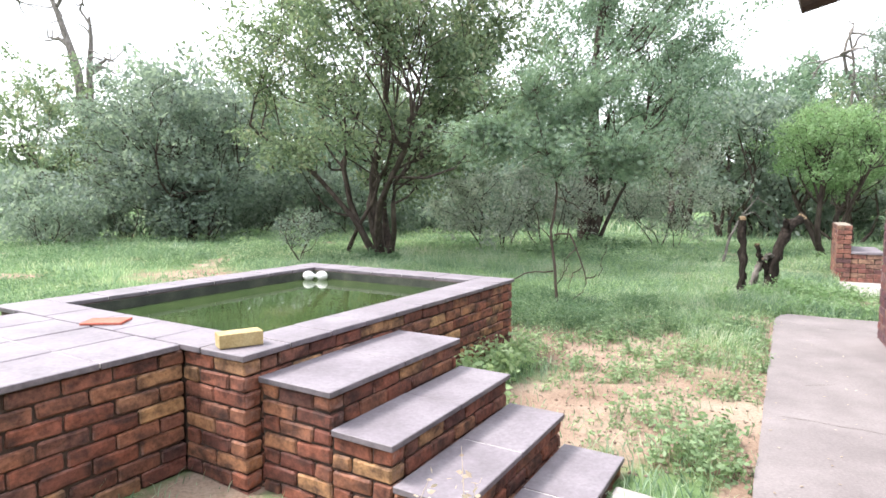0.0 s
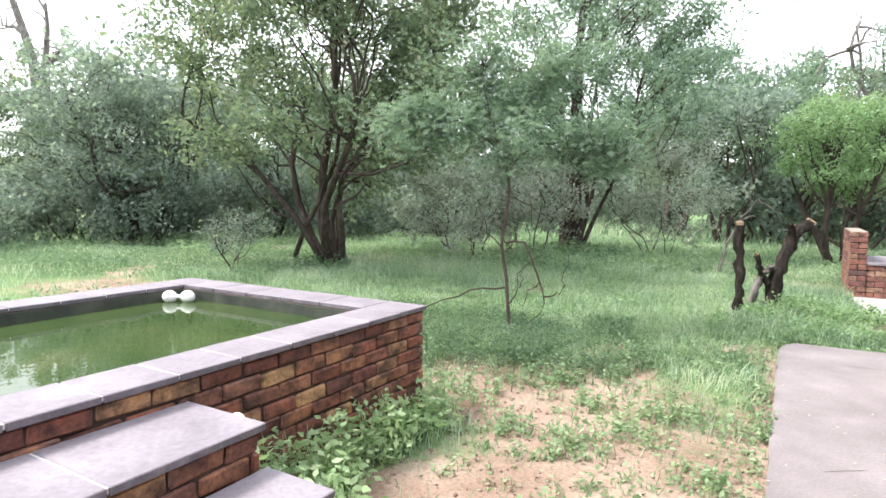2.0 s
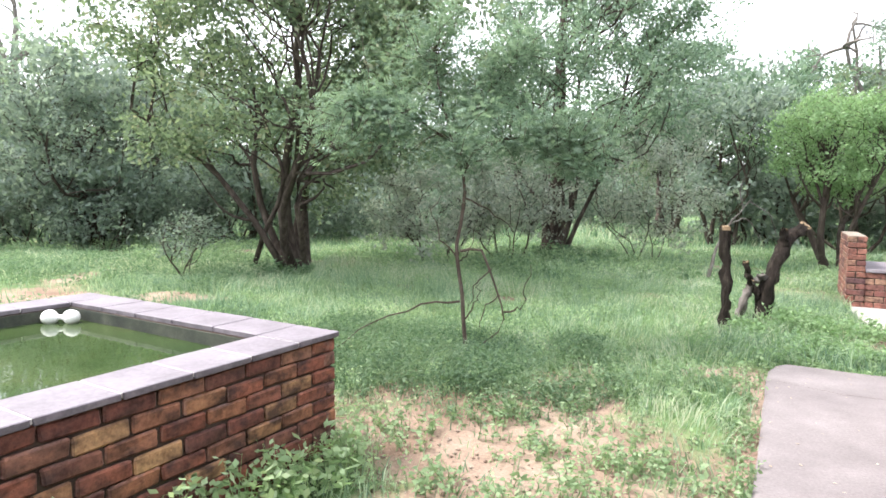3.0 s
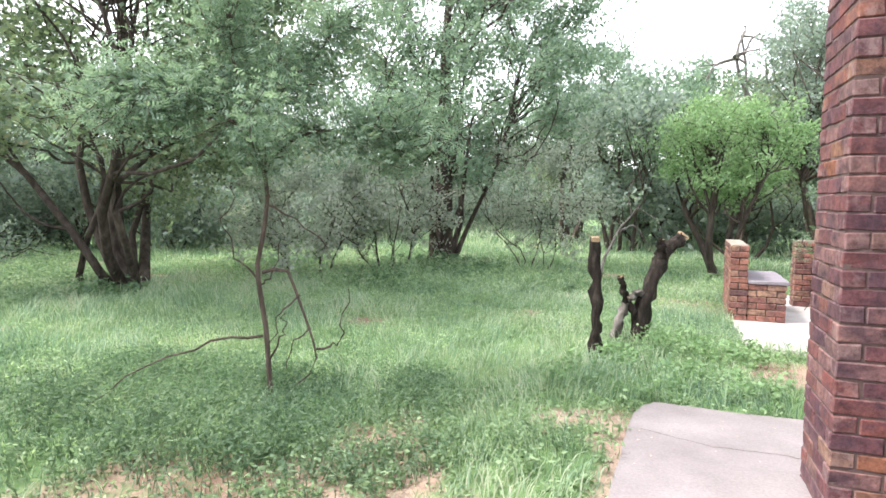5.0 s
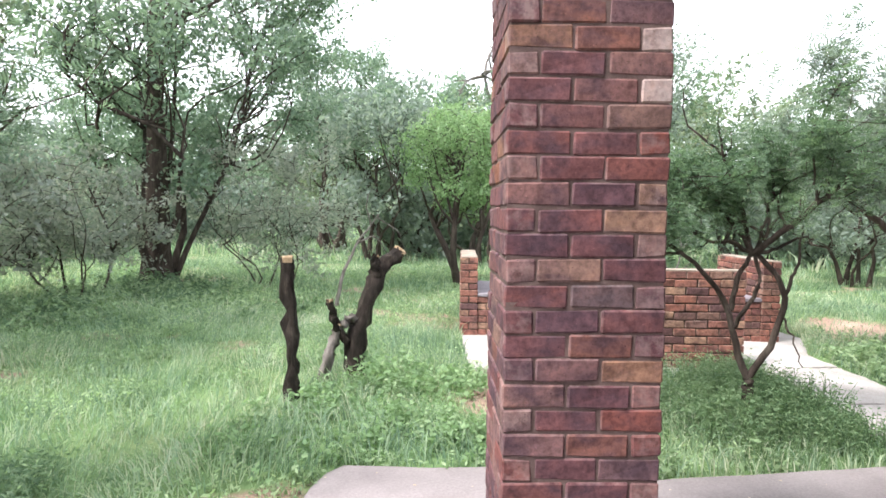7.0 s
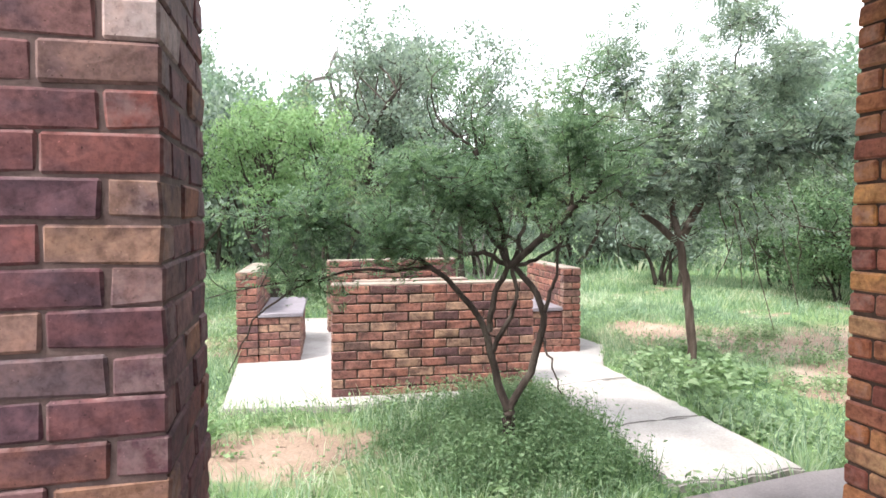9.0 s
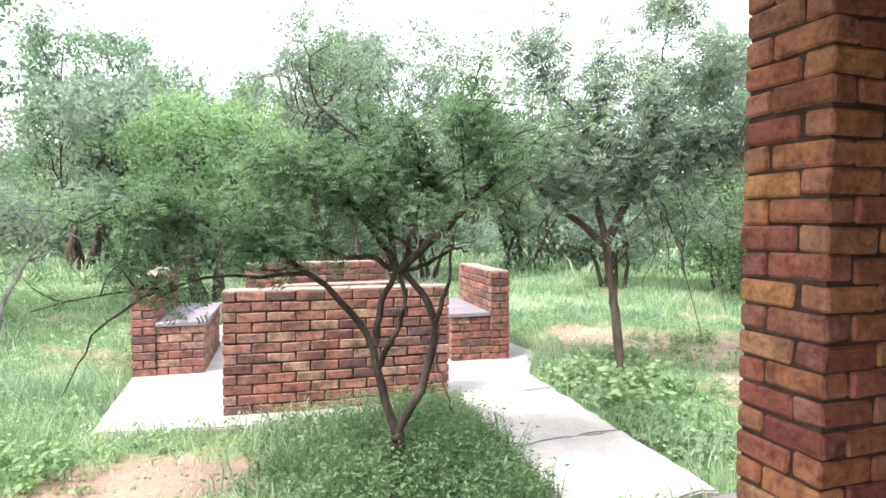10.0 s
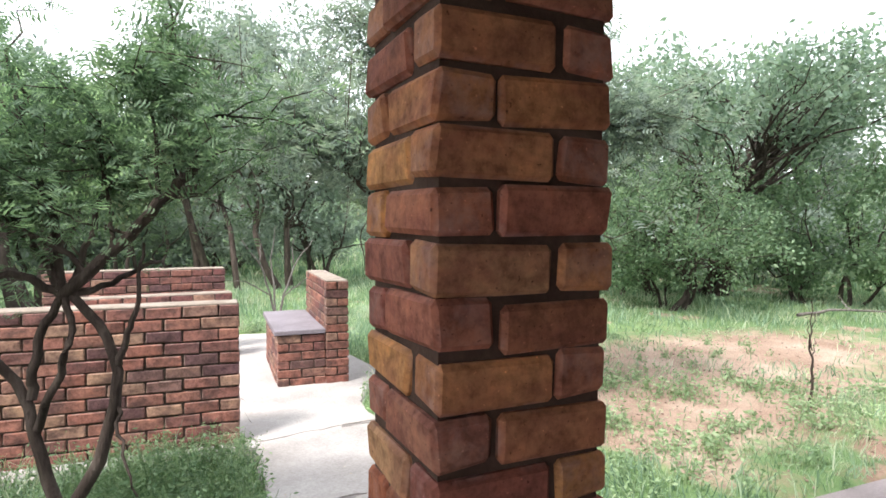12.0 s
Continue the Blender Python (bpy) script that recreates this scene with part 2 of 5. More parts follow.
DRY_MAT = leaf_material("dry_leaf", [(0.0, (0.20, 0.15, 0.08)), (0.5, (0.34, 0.28, 0.16)), (1.0, (0.46, 0.40, 0.26))], 0.3, 0.7)

# murky green water
WATER, wnn, wll, wb = material("murky_water", 0.02, 0.5)
wb.inputs["IOR"].default_value = 1.33
alg = noise_node(wnn, wll, 1.6, 4, 0.55, "World")
algr = ramp(wnn, [(0.3, (0.028, 0.05, 0.018)), (0.6, (0.045, 0.068, 0.024)), (0.8, (0.07, 0.078, 0.032))])
wll.new(alg.outputs[0], algr.inputs[0])
wll.new(algr.outputs[0], wb.inputs["Base Color"])
rip = noise_node(wnn, wll, 9.0, 2, 0.5, "World")
bump(wnn, wll, wb, rip.outputs[0], 0.04, 0.02)

# sandy soil, greener where turf covers it
SOIL, gn, gl, gb = material("sandy_soil", 0.95, 0.15)
s1 = noise_node(gn, gl, 1.3, 6, 0.6, "World")
sr = ramp(gn, [(0.3, (0.22, 0.146, 0.110)), (0.5, (0.31, 0.226, 0.178)), (0.7, (0.41, 0.335, 0.27))])
gl.new(s1.outputs[0], sr.inputs[0])
s2 = noise_node(gn, gl, 45.0, 4, 0.7, "World")
s2r = ramp(gn, [(0.32, (0.68, 0.66, 0.64)), (0.6, (1.06, 1.06, 1.06))])
gl.new(s2.outputs[0], s2r.inputs[0])
soilc = mix_rgb(gn, gl, 1.0, sr.outputs[0], s2r.outputs[0], "MULTIPLY")
t1 = noise_node(gn, gl, 0.9, 5, 0.6, "World")
tr_ = ramp(gn, [(0.3, (0.08, 0.14, 0.06)), (0.55, (0.13, 0.20, 0.085)), (0.75, (0.22, 0.26, 0.13))])
gl.new(t1.outputs[0], tr_.inputs[0])
turf = gn.new("ShaderNodeAttribute")
turf.attribute_name = "turf"
edge = noise_node(gn, gl, 7.0, 6, 0.7, "World")
blend = gn.new("ShaderNodeMath")
blend.operation = "MULTIPLY_ADD"
gl.new(edge.outputs[0], blend.inputs[0])
blend.inputs[1].default_value = 1.3
shift = gn.new("ShaderNodeMath")
shift.operation = "SUBTRACT"
gl.new(turf.outputs["Fac"], shift.inputs[0])
shift.inputs[1].default_value = 0.75
gl.new(shift.outputs[0], blend.inputs[2])
cut = ramp(gn, [(0.25, (0, 0, 0)), (0.62, (1, 1, 1))])
gl.new(blend.outputs[0], cut.inputs[0])
gl.new(mix_rgb(gn, gl, cut.outputs[0], soilc, tr_.outputs[0]), gb.inputs["Base Color"])
bump(gn, gl, gb, s2.outputs[0], 0.6, 0.02)


# ---- building blocks ----
TURN_UV = -23.5
UC, US = math.cos(radians(TURN_UV)), math.sin(radians(TURN_UV))


def W(u, v, z=0.0):
    """From the house's own axes to the world."""
    return Vector((u * UC - v * US, u * US + v * UC, z))


def UVof(x, y):
    return x * UC + y * US, -x * US + y * UC


def mesh_of(name, bm, mat):
    me = bpy.data.meshes.new(name)
    bm.normal_update()
    bm.to_mesh(me)
    bm.free()
    if mat:
        me.materials.append(mat)
    return me


def part(name, bm, mat, parent, label=""):
    """One mesh object under a thing or under a part."""
    me = bm if isinstance(bm, bpy.types.Mesh) else mesh_of(name, bm, mat)
    ob = new(name, me)
    ob.parent = parent
    if label:
        ob["label"] = label
    return ob


def thing(name, m, label, category, group="", kind=""):
    ob = new(name)
    ob.matrix_world = m
    ob.empty_display_size = 0.1
    return tagged(ob, label, category, group, kind)


def arrays_mesh(name, verts, faces, mat, smooth=False):
    """A mesh from numpy vertices and equal-sized faces."""
    me = bpy.data.meshes.new(name)
    verts, faces = np.asarray(verts, np.float32), np.asarray(faces, np.int32)
    k = faces.shape[1]
    me.vertices.add(len(verts))
    me.vertices.foreach_set("co", verts.ravel())
    me.loops.add(faces.size)
    me.loops.foreach_set("vertex_index", faces.ravel())
    me.polygons.add(len(faces))
    me.polygons.foreach_set("loop_start", np.arange(0, faces.size, k, dtype=np.int32))
    me.polygons.foreach_set("loop_total", np.full(len(faces), k, dtype=np.int32))
    if smooth:
        me.polygons.foreach_set("use_smooth", np.ones(len(faces), dtype=bool))
    me.update(calc_edges=True)
    me.materials.append(mat)
    return me


def box(bm, x0, x1, y0, y1, z0, z1):
    vs = [bm.verts.new((x, y, z)) for x in (x0, x1) for y in (y0, y1) for z in (z0, z1)]
    for f in ((0, 1, 3, 2), (4, 6, 7, 5), (0, 4, 5, 1), (2, 3, 7, 6), (0, 2, 6, 4), (1, 5, 7, 3)):
        bm.faces.new([vs[i] for i in f])
    return vs


def box_mesh(name, size, mat, bevel=0.0, wobble=0.0, seed=0, segments=1):
    """A box centred on its own origin, with chipped and rounded edges."""
    bm = bmesh.new()
    x, y, z = (s / 2 for s in size)
    box(bm, -x, x, -y, y, -z, z)
    rnd = random.Random(seed)
    for v in bm.verts:
        v.co += Vector([rnd.uniform(-wobble, wobble) for _ in range(3)])
    if bevel:
        bmesh.ops.bevel(bm, geom=bm.edges[:], offset=bevel, segments=segments, affect="EDGES", profile=0.6)
    return mesh_of(name, bm, mat)


CH, BH, BL, BD, MJ = 0.085, 0.074, 0.2235, 0.107, 0.0115   # course, brick height, length, depth, joint
STEP = BL + MJ
brick_meshes = {}


def brick_mesh(length, mat, variant):
    key = (round(length, 3), mat.name, variant)
    if key not in brick_meshes:
        tight = {"maroon_clay": 0.004, "pale_clay": 0.004, "dark_clay": 0.004, "red_clay": 0.0}.get(mat.name, 0.0)
        brick_meshes[key] = box_mesh("brick", (length + tight, BD, BH + tight * 0.8), mat, 0.009 if mat.name in ("tan_clay", "brown_clay") else 0.0065, 0.0062 if mat.name in ("tan_clay", "brown_clay") else 0.0045, 17 * variant + int(length * 1000))
    return brick_meshes[key]


brick_rng = random.Random(5)


def lay_brick(parent, length, mat, x, y, z, turn=0.0):
    ob = new("brick", brick_mesh(length, mat, brick_rng.randrange(7)))
    ob.parent = parent
    j = 0.0026
    ob.matrix_basis = pose(x + brick_rng.uniform(-j, j), y + brick_rng.uniform(-j, j), z + brick_rng.uniform(-j, j),
                           brick_rng.uniform(-0.8, 0.8), brick_rng.uniform(-0.6, 0.6), turn + brick_rng.uniform(-0.8, 0.8))
    return ob


def lay_face(parent, mat, x0, y0, turn, length, z0, courses, start=0, skip=None):
    """A face of stretcher bond: from (x0, y0) along turn degrees; the face is on the right-hand side of that way."""
    dx, dy = math.cos(radians(turn)), math.sin(radians(turn))
    nx, ny = -dy, dx
    for c in range(courses):
        s = 0.0
        odd = (c + start) % 2
        first = True
        while s < length - 0.03:
            full = BD if (odd and first) else BL
            n = min(full, length - s)
            if length - (s + n) < 0.035:
                n = length - s
            first = False
            m = s + n / 2
            if not (skip and skip(m, c)):
                lay_brick(parent, n, mat, x0 + dx * m + nx * BD / 2, y0 + dy * m + ny * BD / 2, z0 + CH * (c + 0.5), turn)
            s += n + MJ


def tube(points, radii, sides=6):
    """Vertices and quads of a tapered limb."""
    pts = np.asarray(points, float)
    n = len(pts)
    tang = np.gradient(pts, axis=0)
    tang /= np.linalg.norm(tang, axis=1, keepdims=True) + 1e-9
    ref = np.array([0.31, 0.17, 0.93]) if abs(tang[0][2]) < 0.8 else np.array([0.95, 0.2, 0.1])
    a = np.cross(tang, ref)
    a /= np.linalg.norm(a, axis=1, keepdims=True) + 1e-9
    b = np.cross(tang, a)
    ang = np.linspace(0, 2 * np.pi, sides, endpoint=False)
    ring = a[:, None, :] * np.cos(ang)[None, :, None] + b[:, None, :] * np.sin(ang)[None, :, None]
    v = pts[:, None, :] + ring * np.asarray(radii)[:, None, None]
    i = np.arange(n - 1)[:, None] * sides
    k = np.arange(sides)[None, :]
    k2 = (k + 1) % sides
    f = np.stack([i + k, i + k2, i + sides + k2, i + sides + k], -1).reshape(-1, 4)
    return v.reshape(-1, 3), f


def join_arrays(chunks):
    vs, fs, off = [], [], 0
    for v, f in chunks:
        vs.append(v)
        fs.append(f + off)
        off += len(v)
    return np.concatenate(vs), np.concatenate(fs)


def wobbly(rng, a, b, n, amount, sag=0.0):
    a, b = np.asarray(a, float), np.asarray(b, float)
    t = np.linspace(0, 1, n)[:, None]
    L = np.linalg.norm(b - a)
    p = a + (b - a) * t
    w = np.sin(np.pi * t) * rng.normal(0, 1, 3) + 0.6 * np.sin(2 * np.pi * t) * rng.normal(0, 1, 3) + 0.35 * np.sin(3 * np.pi * t) * rng.normal(0, 1, 3)
    p = p + w * amount * L * 0.11
    p[:, 2] += sag * L * 4 * (t[:, 0] * (1 - t[:, 0]))
    return p


def leaf_quads(rng, centres, size, aspect, droop=0.0, flat=0.0):
    """One pointed four-sided leaf at each centre."""
    n = len(centres)
    d = rng.normal(0, 1, (n, 3))
    d[:, 2] = d[:, 2] * (1 - flat) - droop
    d /= np.linalg.norm(d, axis=1, keepdims=True) + 1e-9
    e = rng.normal(0, 1, (n, 3))
    e[:, 2] *= 1 - 0.6 * flat
    e = np.cross(d, e)
    if flat:
        e[:, 2] *= 1 - flat
    e /= np.linalg.norm(e, axis=1, keepdims=True) + 1e-9
    s = size * rng.uniform(0.6, 1.35, (n, 1))
    a = centres - d * s / 2
    b = centres + e * s * aspect / 2 - d * s * 0.05
    c = centres + d * s / 2
    g = centres - e * s * aspect / 2 - d * s * 0.05
    v = np.stack([a, b, c, g], 1).reshape(-1, 3)
    return v, np.arange(4 * n, dtype=np.int32).reshape(-1, 4)


def fern_leaves(rng, centres, size, pairs=3):
    """Feathery acacia leaves: a rib with narrow leaflets to both sides."""
    n = len(centres)
    d = rng.normal(0, 1, (n, 3))
    d[:, 2] *= 0.45
    d /= np.linalg.norm(d, axis=1, keepdims=True)
    up = np.tile([0, 0, 1.0], (n, 1)) + rng.normal(0, 0.5, (n, 3))
    e = np.cross(d, up)
    e /= np.linalg.norm(e, axis=1, keepdims=True) + 1e-9
    s = size * rng.uniform(0.6, 1.3, (n, 1))
    out = []
    for k in range(pairs):
        t = (k + 0.6) / pairs - 0.5
        w = 0.42 * (1 - abs(t) * 0.9)
        for side in (-1, 1):
            root = centres + d * s * t
            tip = root + e * s * w * side + d * s * 0.12
            wd = d * s * 0.36 / pairs
            out.append(np.stack([root - wd * 0.4, root + wd, tip + wd * 0.3, tip - wd * 0.5], 1))
    v = np.stack(out, 1).reshape(-1, 3)
    return v, np.arange(len(v), dtype=np.int32).reshape(-1, 4)


def make_tree(name, base, label, category, crown, stems=4, stem_r=0.09, split=0.35, lumps=26, lump_r=0.55, leaves=9000, leaf=0.07, aspect=0.5,
              bark=BARK, foliage=LEAF_OLIVE, seed=1, lean=(0, 0), fern=False, wob=0.5, spread=0.22, group="", flat=0.0, twigs=3, low=0.0, hang=0.0, fine=True, out=(0.25, 0.6), main=0.0, top_z=(-0.1, 0.5), bow=0.0):
    """A tree: stems that rise from one foot and fork, limbs out to lumps of the crown, twigs, and single leaves round the twigs.
    crown: centre and radii, from the foot."""
    rng = np.random.default_rng(seed)
    cx, cy, cz, rx, ry, rz = crown
    root = thing(name, pose(*base), label, category, group)
    wood = []
    # lumps of the crown, kept to its outer part
    dirs = rng.normal(0, 1, (lumps, 3))
    dirs /= np.linalg.norm(dirs, axis=1, keepdims=True)
    rad = rng.uniform(0.35, 1.0, (lumps, 1)) ** 0.6
    cent = np.array([cx, cy, cz]) + dirs * rad * np.array([rx, ry, rz])
    cent[:, 2] = np.maximum(cent[:, 2], low + 0.25)
    paths = []
    if main:
        p = wobbly(rng, (0, 0, -0.15), (cx * 0.6, cy, cz + rz * 0.75), 9, 0.25)
        r = main * np.array([1.35, 0.95, 0.8, 0.66, 0.54, 0.42, 0.3, 0.2, 0.08])
        wood.append(tube(p, r, 9))
        paths.append((p, r))
    for s in range(stems):
        a = 2 * math.pi * s / stems + rng.uniform(-0.5, 0.5)
        foot = np.array([math.cos(a) * spread, math.sin(a) * spread, -0.12]) * (1 if stems > 1 else 0)
        foot[2] = -0.12
        go = rng.uniform(*out) if stems > 1 else 0.15
        top = np.array([cx + math.cos(a) * rx * go + lean[0], cy + math.sin(a) * ry * go + lean[1], cz + rz * rng.uniform(*top_z)])
        p = wobbly(rng, foot, top, 9, wob)
        arch = bow * go * np.sin(np.pi * np.linspace(0, 1, 9)) ** 0.8
        p[:, 0] += math.cos(a) * rx * arch
        p[:, 1] += math.sin(a) * ry * arch
        r = stem_r * rng.uniform(0.7, 1.15) * np.linspace(1, 0.12, 9) ** 0.9
        r[0] *= 1.35
        wood.append(tube(p, r, 7))
        paths.append((p, r))
    centres, weights = [], []
    for c in cent:
        # from the nearest stem, below the lump
        best = None
        for p, r in paths:
            k = int(np.clip(np.argmin(np.abs(p[:, 2] - (p[0, 2] + (c[2] - p[0, 2]) * rng.uniform(0.45, 0.8)))), 2, 7))
            d = np.linalg.norm(p[k] - c)
            if best is None or d < best[0]:
                best = (d, p[k], r[k])
        q = wobbly(rng, best[1], c, 7, wob * 1.1, 0.06)
        rr = np.linspace(min(best[2] * 0.55, 0.035), 0.005, 7)
        wood.append(tube(q, rr, 5))
        for _ in range(twigs):
            off = rng.normal(0, 1, 3) * lump_r * 0.8
            off[2] = off[2] * 0.7 - hang * lump_r
            tip = c + off
            st = q[rng.integers(3, 7)]
            w = wobbly(rng, st, tip, 5, wob, 0.03)
            if fine:
                wood.append(tube(w, np.linspace(0.008, 0.002, 5), 3))
            centres.append(w)
    v, f = join_arrays(wood)
    part("trunk", arrays_mesh("trunk", v, f, bark, True), None, root)
    # leaves along the twigs, in sprays
    tw = np.array(centres)
    n = leaves
    idx = rng.integers(0, len(tw), n)
    seg = rng.uniform(0.5, 4.0, n)
    i0 = np.minimum(seg.astype(int), 3)
    fr = (seg - i0)[:, None]
    pos = tw[idx, i0] * (1 - fr) + tw[idx, i0 + 1] * fr
    pos += rng.normal(0, 1, (n, 3)) * lump_r * 0.26 * np.array([1, 1, 0.75])
    if fern:
        v, f = fern_leaves(rng, pos, leaf)
    else:
        v, f = leaf_quads(rng, pos, leaf, aspect, 0.25, flat)
    part("crown", arrays_mesh("crown", v, f, foliage), None, root)
    return root


# ---- ground ----
SLAB_EDGE = [(3.86, 6.74), (3.96, 6.94), (4.07, 7.09), (4.20, 7.17), (4.70, 6.95), (5.12, 6.81), (5.9, 6.33), (8.67, 5.68), (11.2, 4.74), (15.0, 3.4)]
PATH_EDGE = [(7.80, 6.02), (8.62, 8.1), (9.0, 9.2), (10.0, 9.0), (9.22, 6.8), (8.72, 5.72)]
PAD_EDGE = [(5.90, 9.05), (6.78, 8.56), (9.1, 7.7), (10.6, 9.0), (11.2, 11.6), (8.0, 13.2), (6.55, 10.9)]


def inside(poly, x, y):
    x, y = np.asarray(x), np.asarray(y)
    hit = np.zeros(x.shape, bool)
    for (x0, y0), (x1, y1) in zip(poly, poly[1:] + poly[:1]):
        cross = ((y0 > y) != (y1 > y)) & (x < (x1 - x0) * (y - y0) / (y1 - y0 + 1e-12) + x0)
        hit ^= cross
    return hit


def blob(x, y, cx, cy, r):
    return np.exp(-((x - cx) ** 2 + (y - cy) ** 2) / (r * r))


def value_noise(x, y, seed, cell):
    r = np.random.default_rng(seed)
    g = r.uniform(0, 1, (257, 257))
    xs, ys = x / cell + 100, y / cell + 100
    i, j = np.floor(xs).astype(int), np.floor(ys).astype(int)
    fx, fy = xs - i, ys - j
    fx, fy = fx * fx * (3 - 2 * fx), fy * fy * (3 - 2 * fy)
    i, j = i % 256, j % 256
    return g[i, j] * (1 - fx) * (1 - fy) + g[i + 1, j] * fx * (1 - fy) + g[i, j + 1] * (1 - fx) * fy + g[i + 1, j + 1] * fx * fy


def turf_at(x, y):
    """How much turf grows at a place: 0 bare sand, 1 thick grass."""
    n = 0.6 * value_noise(x, y, 3, 0.55) + 0.4 * value_noise(x, y, 4, 0.2)
    bare = 0.9 * blob(x, y, 1.9, 4.0, 1.1) + 0.8 * blob(x, y, 2.4, 5.2, 0.9) + 0.9 * blob(x, y, 1.3, 5.2, 0.7) + 0.8 * blob(x, y, 1.2, 3.0, 0.9)
    bare += 1.0 * blob(x, y, 6.3, 7.9, 0.75) + 0.7 * blob(x, y, 5.6, 8.0, 0.5)
    bare += 1.0 * blob(x, y, 11.8, 8.9, 1.3) + 0.9 * blob(x, y, 13.5, 7.0, 1.7) + 0.85 * blob(x, y, 11.8, 5.9, 1.3) + 0.95 * blob(x, y, 15.5, 5.8, 1.8)
    u, v = UVof(x, y)
    bare += 0.9 * np.exp(-((u - 0.86) / 0.13) ** 2) * (v > 2.0) * (v < 7.6)
    bare += 1.0 * blob(x, y, -4.6, 8.5, 1.5) + 0.9 * blob(x, y, -4.5, 14.5, 0.9) + 0.5 * blob(x, y, 3.4, 7.0, 0.4) + 1.0 * blob(x, y, -0.5, 1.1, 1.0) + 0.7 * blob(x, y, 0.4, 5.6, 0.6) + 0.5 * blob(x, y, 2.2, 6.6, 0.5) + 0.45 * blob(x, y, 3.3, 8.6, 0.5) + 0.4 * blob(x, y, 1.9, 8.2, 0.5)
    bare += 0.85 * np.clip((value_noise(x, y, 14, 0.75) - 0.66) * 5, 0, 1) * np.clip(value_noise(x, y, 15, 0.22) * 1.6, 0, 1)
    return np.clip(1.25 - bare * (0.55 + 0.9 * n) + 0.25 * (n - 0.5), 0, 1)


def ground_z(x, y):
    far = np.clip((np.hypot(x - 3, y - 3) - 3.0) / 9.0, 0, 1)
    open_side = np.clip((6.0 - x) / 2.5, 0, 1)
    return -0.06 + (0.08 + 0.22 * open_side) * far + 0.05 * (value_noise(x, y, 8, 1.6) - 0.5) + 0.02 * (value_noise(x, y, 9, 0.4) - 0.5)


def build_ground():
    near = np.arange(-14, 26.01, 0.16)
    ring = np.array([-600, -300, -150, -80, -45, -25, -18])
    xs = np.concatenate([ring, near, 26 - ring - 14 + 6])
    ys = np.concatenate([ring, near, 26 - ring - 14 + 6])
    X, Y = np.meshgrid(xs, ys, indexing="ij")
    Z = ground_z(X, Y)
    under = inside(SLAB_POLY, X, Y) | inside(PATH_EDGE, X, Y) | inside(PAD_EDGE, X, Y)
    Z = np.where(under, np.minimum(Z, -0.07), Z)
    nx, ny = X.shape
    v = np.stack([X, Y, Z], -1).reshape(-1, 3)
    i = np.arange(nx - 1)[:, None] * ny + np.arange(ny - 1)[None, :]
    f = np.stack([i, i + ny, i + ny + 1, i + 1], -1).reshape(-1, 4)
    me = arrays_mesh("ground", v, f, SOIL, True)
    at = me.attributes.new("turf", "FLOAT", "POINT")
    at.data.foreach_set("value", turf_at(X, Y).astype(np.float32).ravel())
    tagged(new("ground", me), "reddish sandy soil under patchy green grass", "ground", kind="structure")


SLAB_POLY = SLAB_EDGE + [(13.0, -6.0), tuple(W(0.972, -5.0))[:2]]
build_ground()


def slab(name, poly, z0, z1, label, mat, rag=0.006, seed=2, pitch=0.2):
    """A cast slab with a slightly ragged rim."""
    rnd = random.Random(seed)
    pts = []
    for (x0, y0), (x1, y1) in zip(poly, poly[1:] + poly[:1]):
        n = max(1, int(math.hypot(x1 - x0, y1 - y0) / pitch))
        for k in range(n):
            pts.append((x0 + (x1 - x0) * k / n + rnd.uniform(-rag, rag), y0 + (y1 - y0) * k / n + rnd.uniform(-rag, rag)))
    bm = bmesh.new()
    top = bm.faces.new([bm.verts.new((x, y, z1)) for x, y in pts])
    if top.normal.z < 0:
        top.normal_flip()
    bm.normal_update()
    if top.normal.z < 0:
        bmesh.ops.reverse_faces(bm, faces=[top])
    ex = bmesh.ops.extrude_face_region(bm, geom=[top])
    low = [g for g in ex["geom"] if isinstance(g, bmesh.types.BMVert)]
    for vv in low:
        vv.co.z = z0
    bmesh.ops.recalc_face_normals(bm, faces=bm.faces[:])
    rim = [e for e in bm.edges if all(abs(q.co.z - z1) < 1e-6 for q in e.verts)]
    bmesh.ops.bevel(bm, geom=rim, offset=0.012, segments=2, affect="EDGES")
    return tagged(new(name, mesh_of(name, bm, mat)), label, "paving", kind="structure")


slab("pavement_veranda", SLAB_POLY, -0.16, 0.0, "pale worn concrete veranda slab with fine cracks", CONCRETE, 0.005)
for k, (t0, t1) in enumerate(((0.0, 0.30), (0.305, 0.64), (0.645, 1.0))):
    l0, l1, r0, r1 = Vector((7.82, 6.02)), Vector((9.05, 9.12)), Vector((8.72, 5.72)), Vector((10.06, 8.95))
    quad = [tuple(l0.lerp(l1, t0)), tuple(l0.lerp(l1, t1)), tuple(r0.lerp(r1, t1)), tuple(r0.lerp(r1, t0))]
    slab("pavement_path", quad, -0.16, -0.004 - 0.003 * (k % 2), "pale concrete garden path with cast joints", PALECONCRETE, 0.02, 3 + k, 0.09)
slab("pavement_step_foot", [tuple(W(*q))[:2] for q in ((0.275, 1.35), (0.78, 1.35), (0.78, 2.5), (0.275, 2.5))], -0.2, -0.02, "rough pale concrete footing before the steps", PALECONCRETE, 0.012, 9)
slab("pavement_pad", PAD_EDGE, -0.16, -0.010, "pale concrete pad under the brick benches", PALECONCRETE, seed=4)


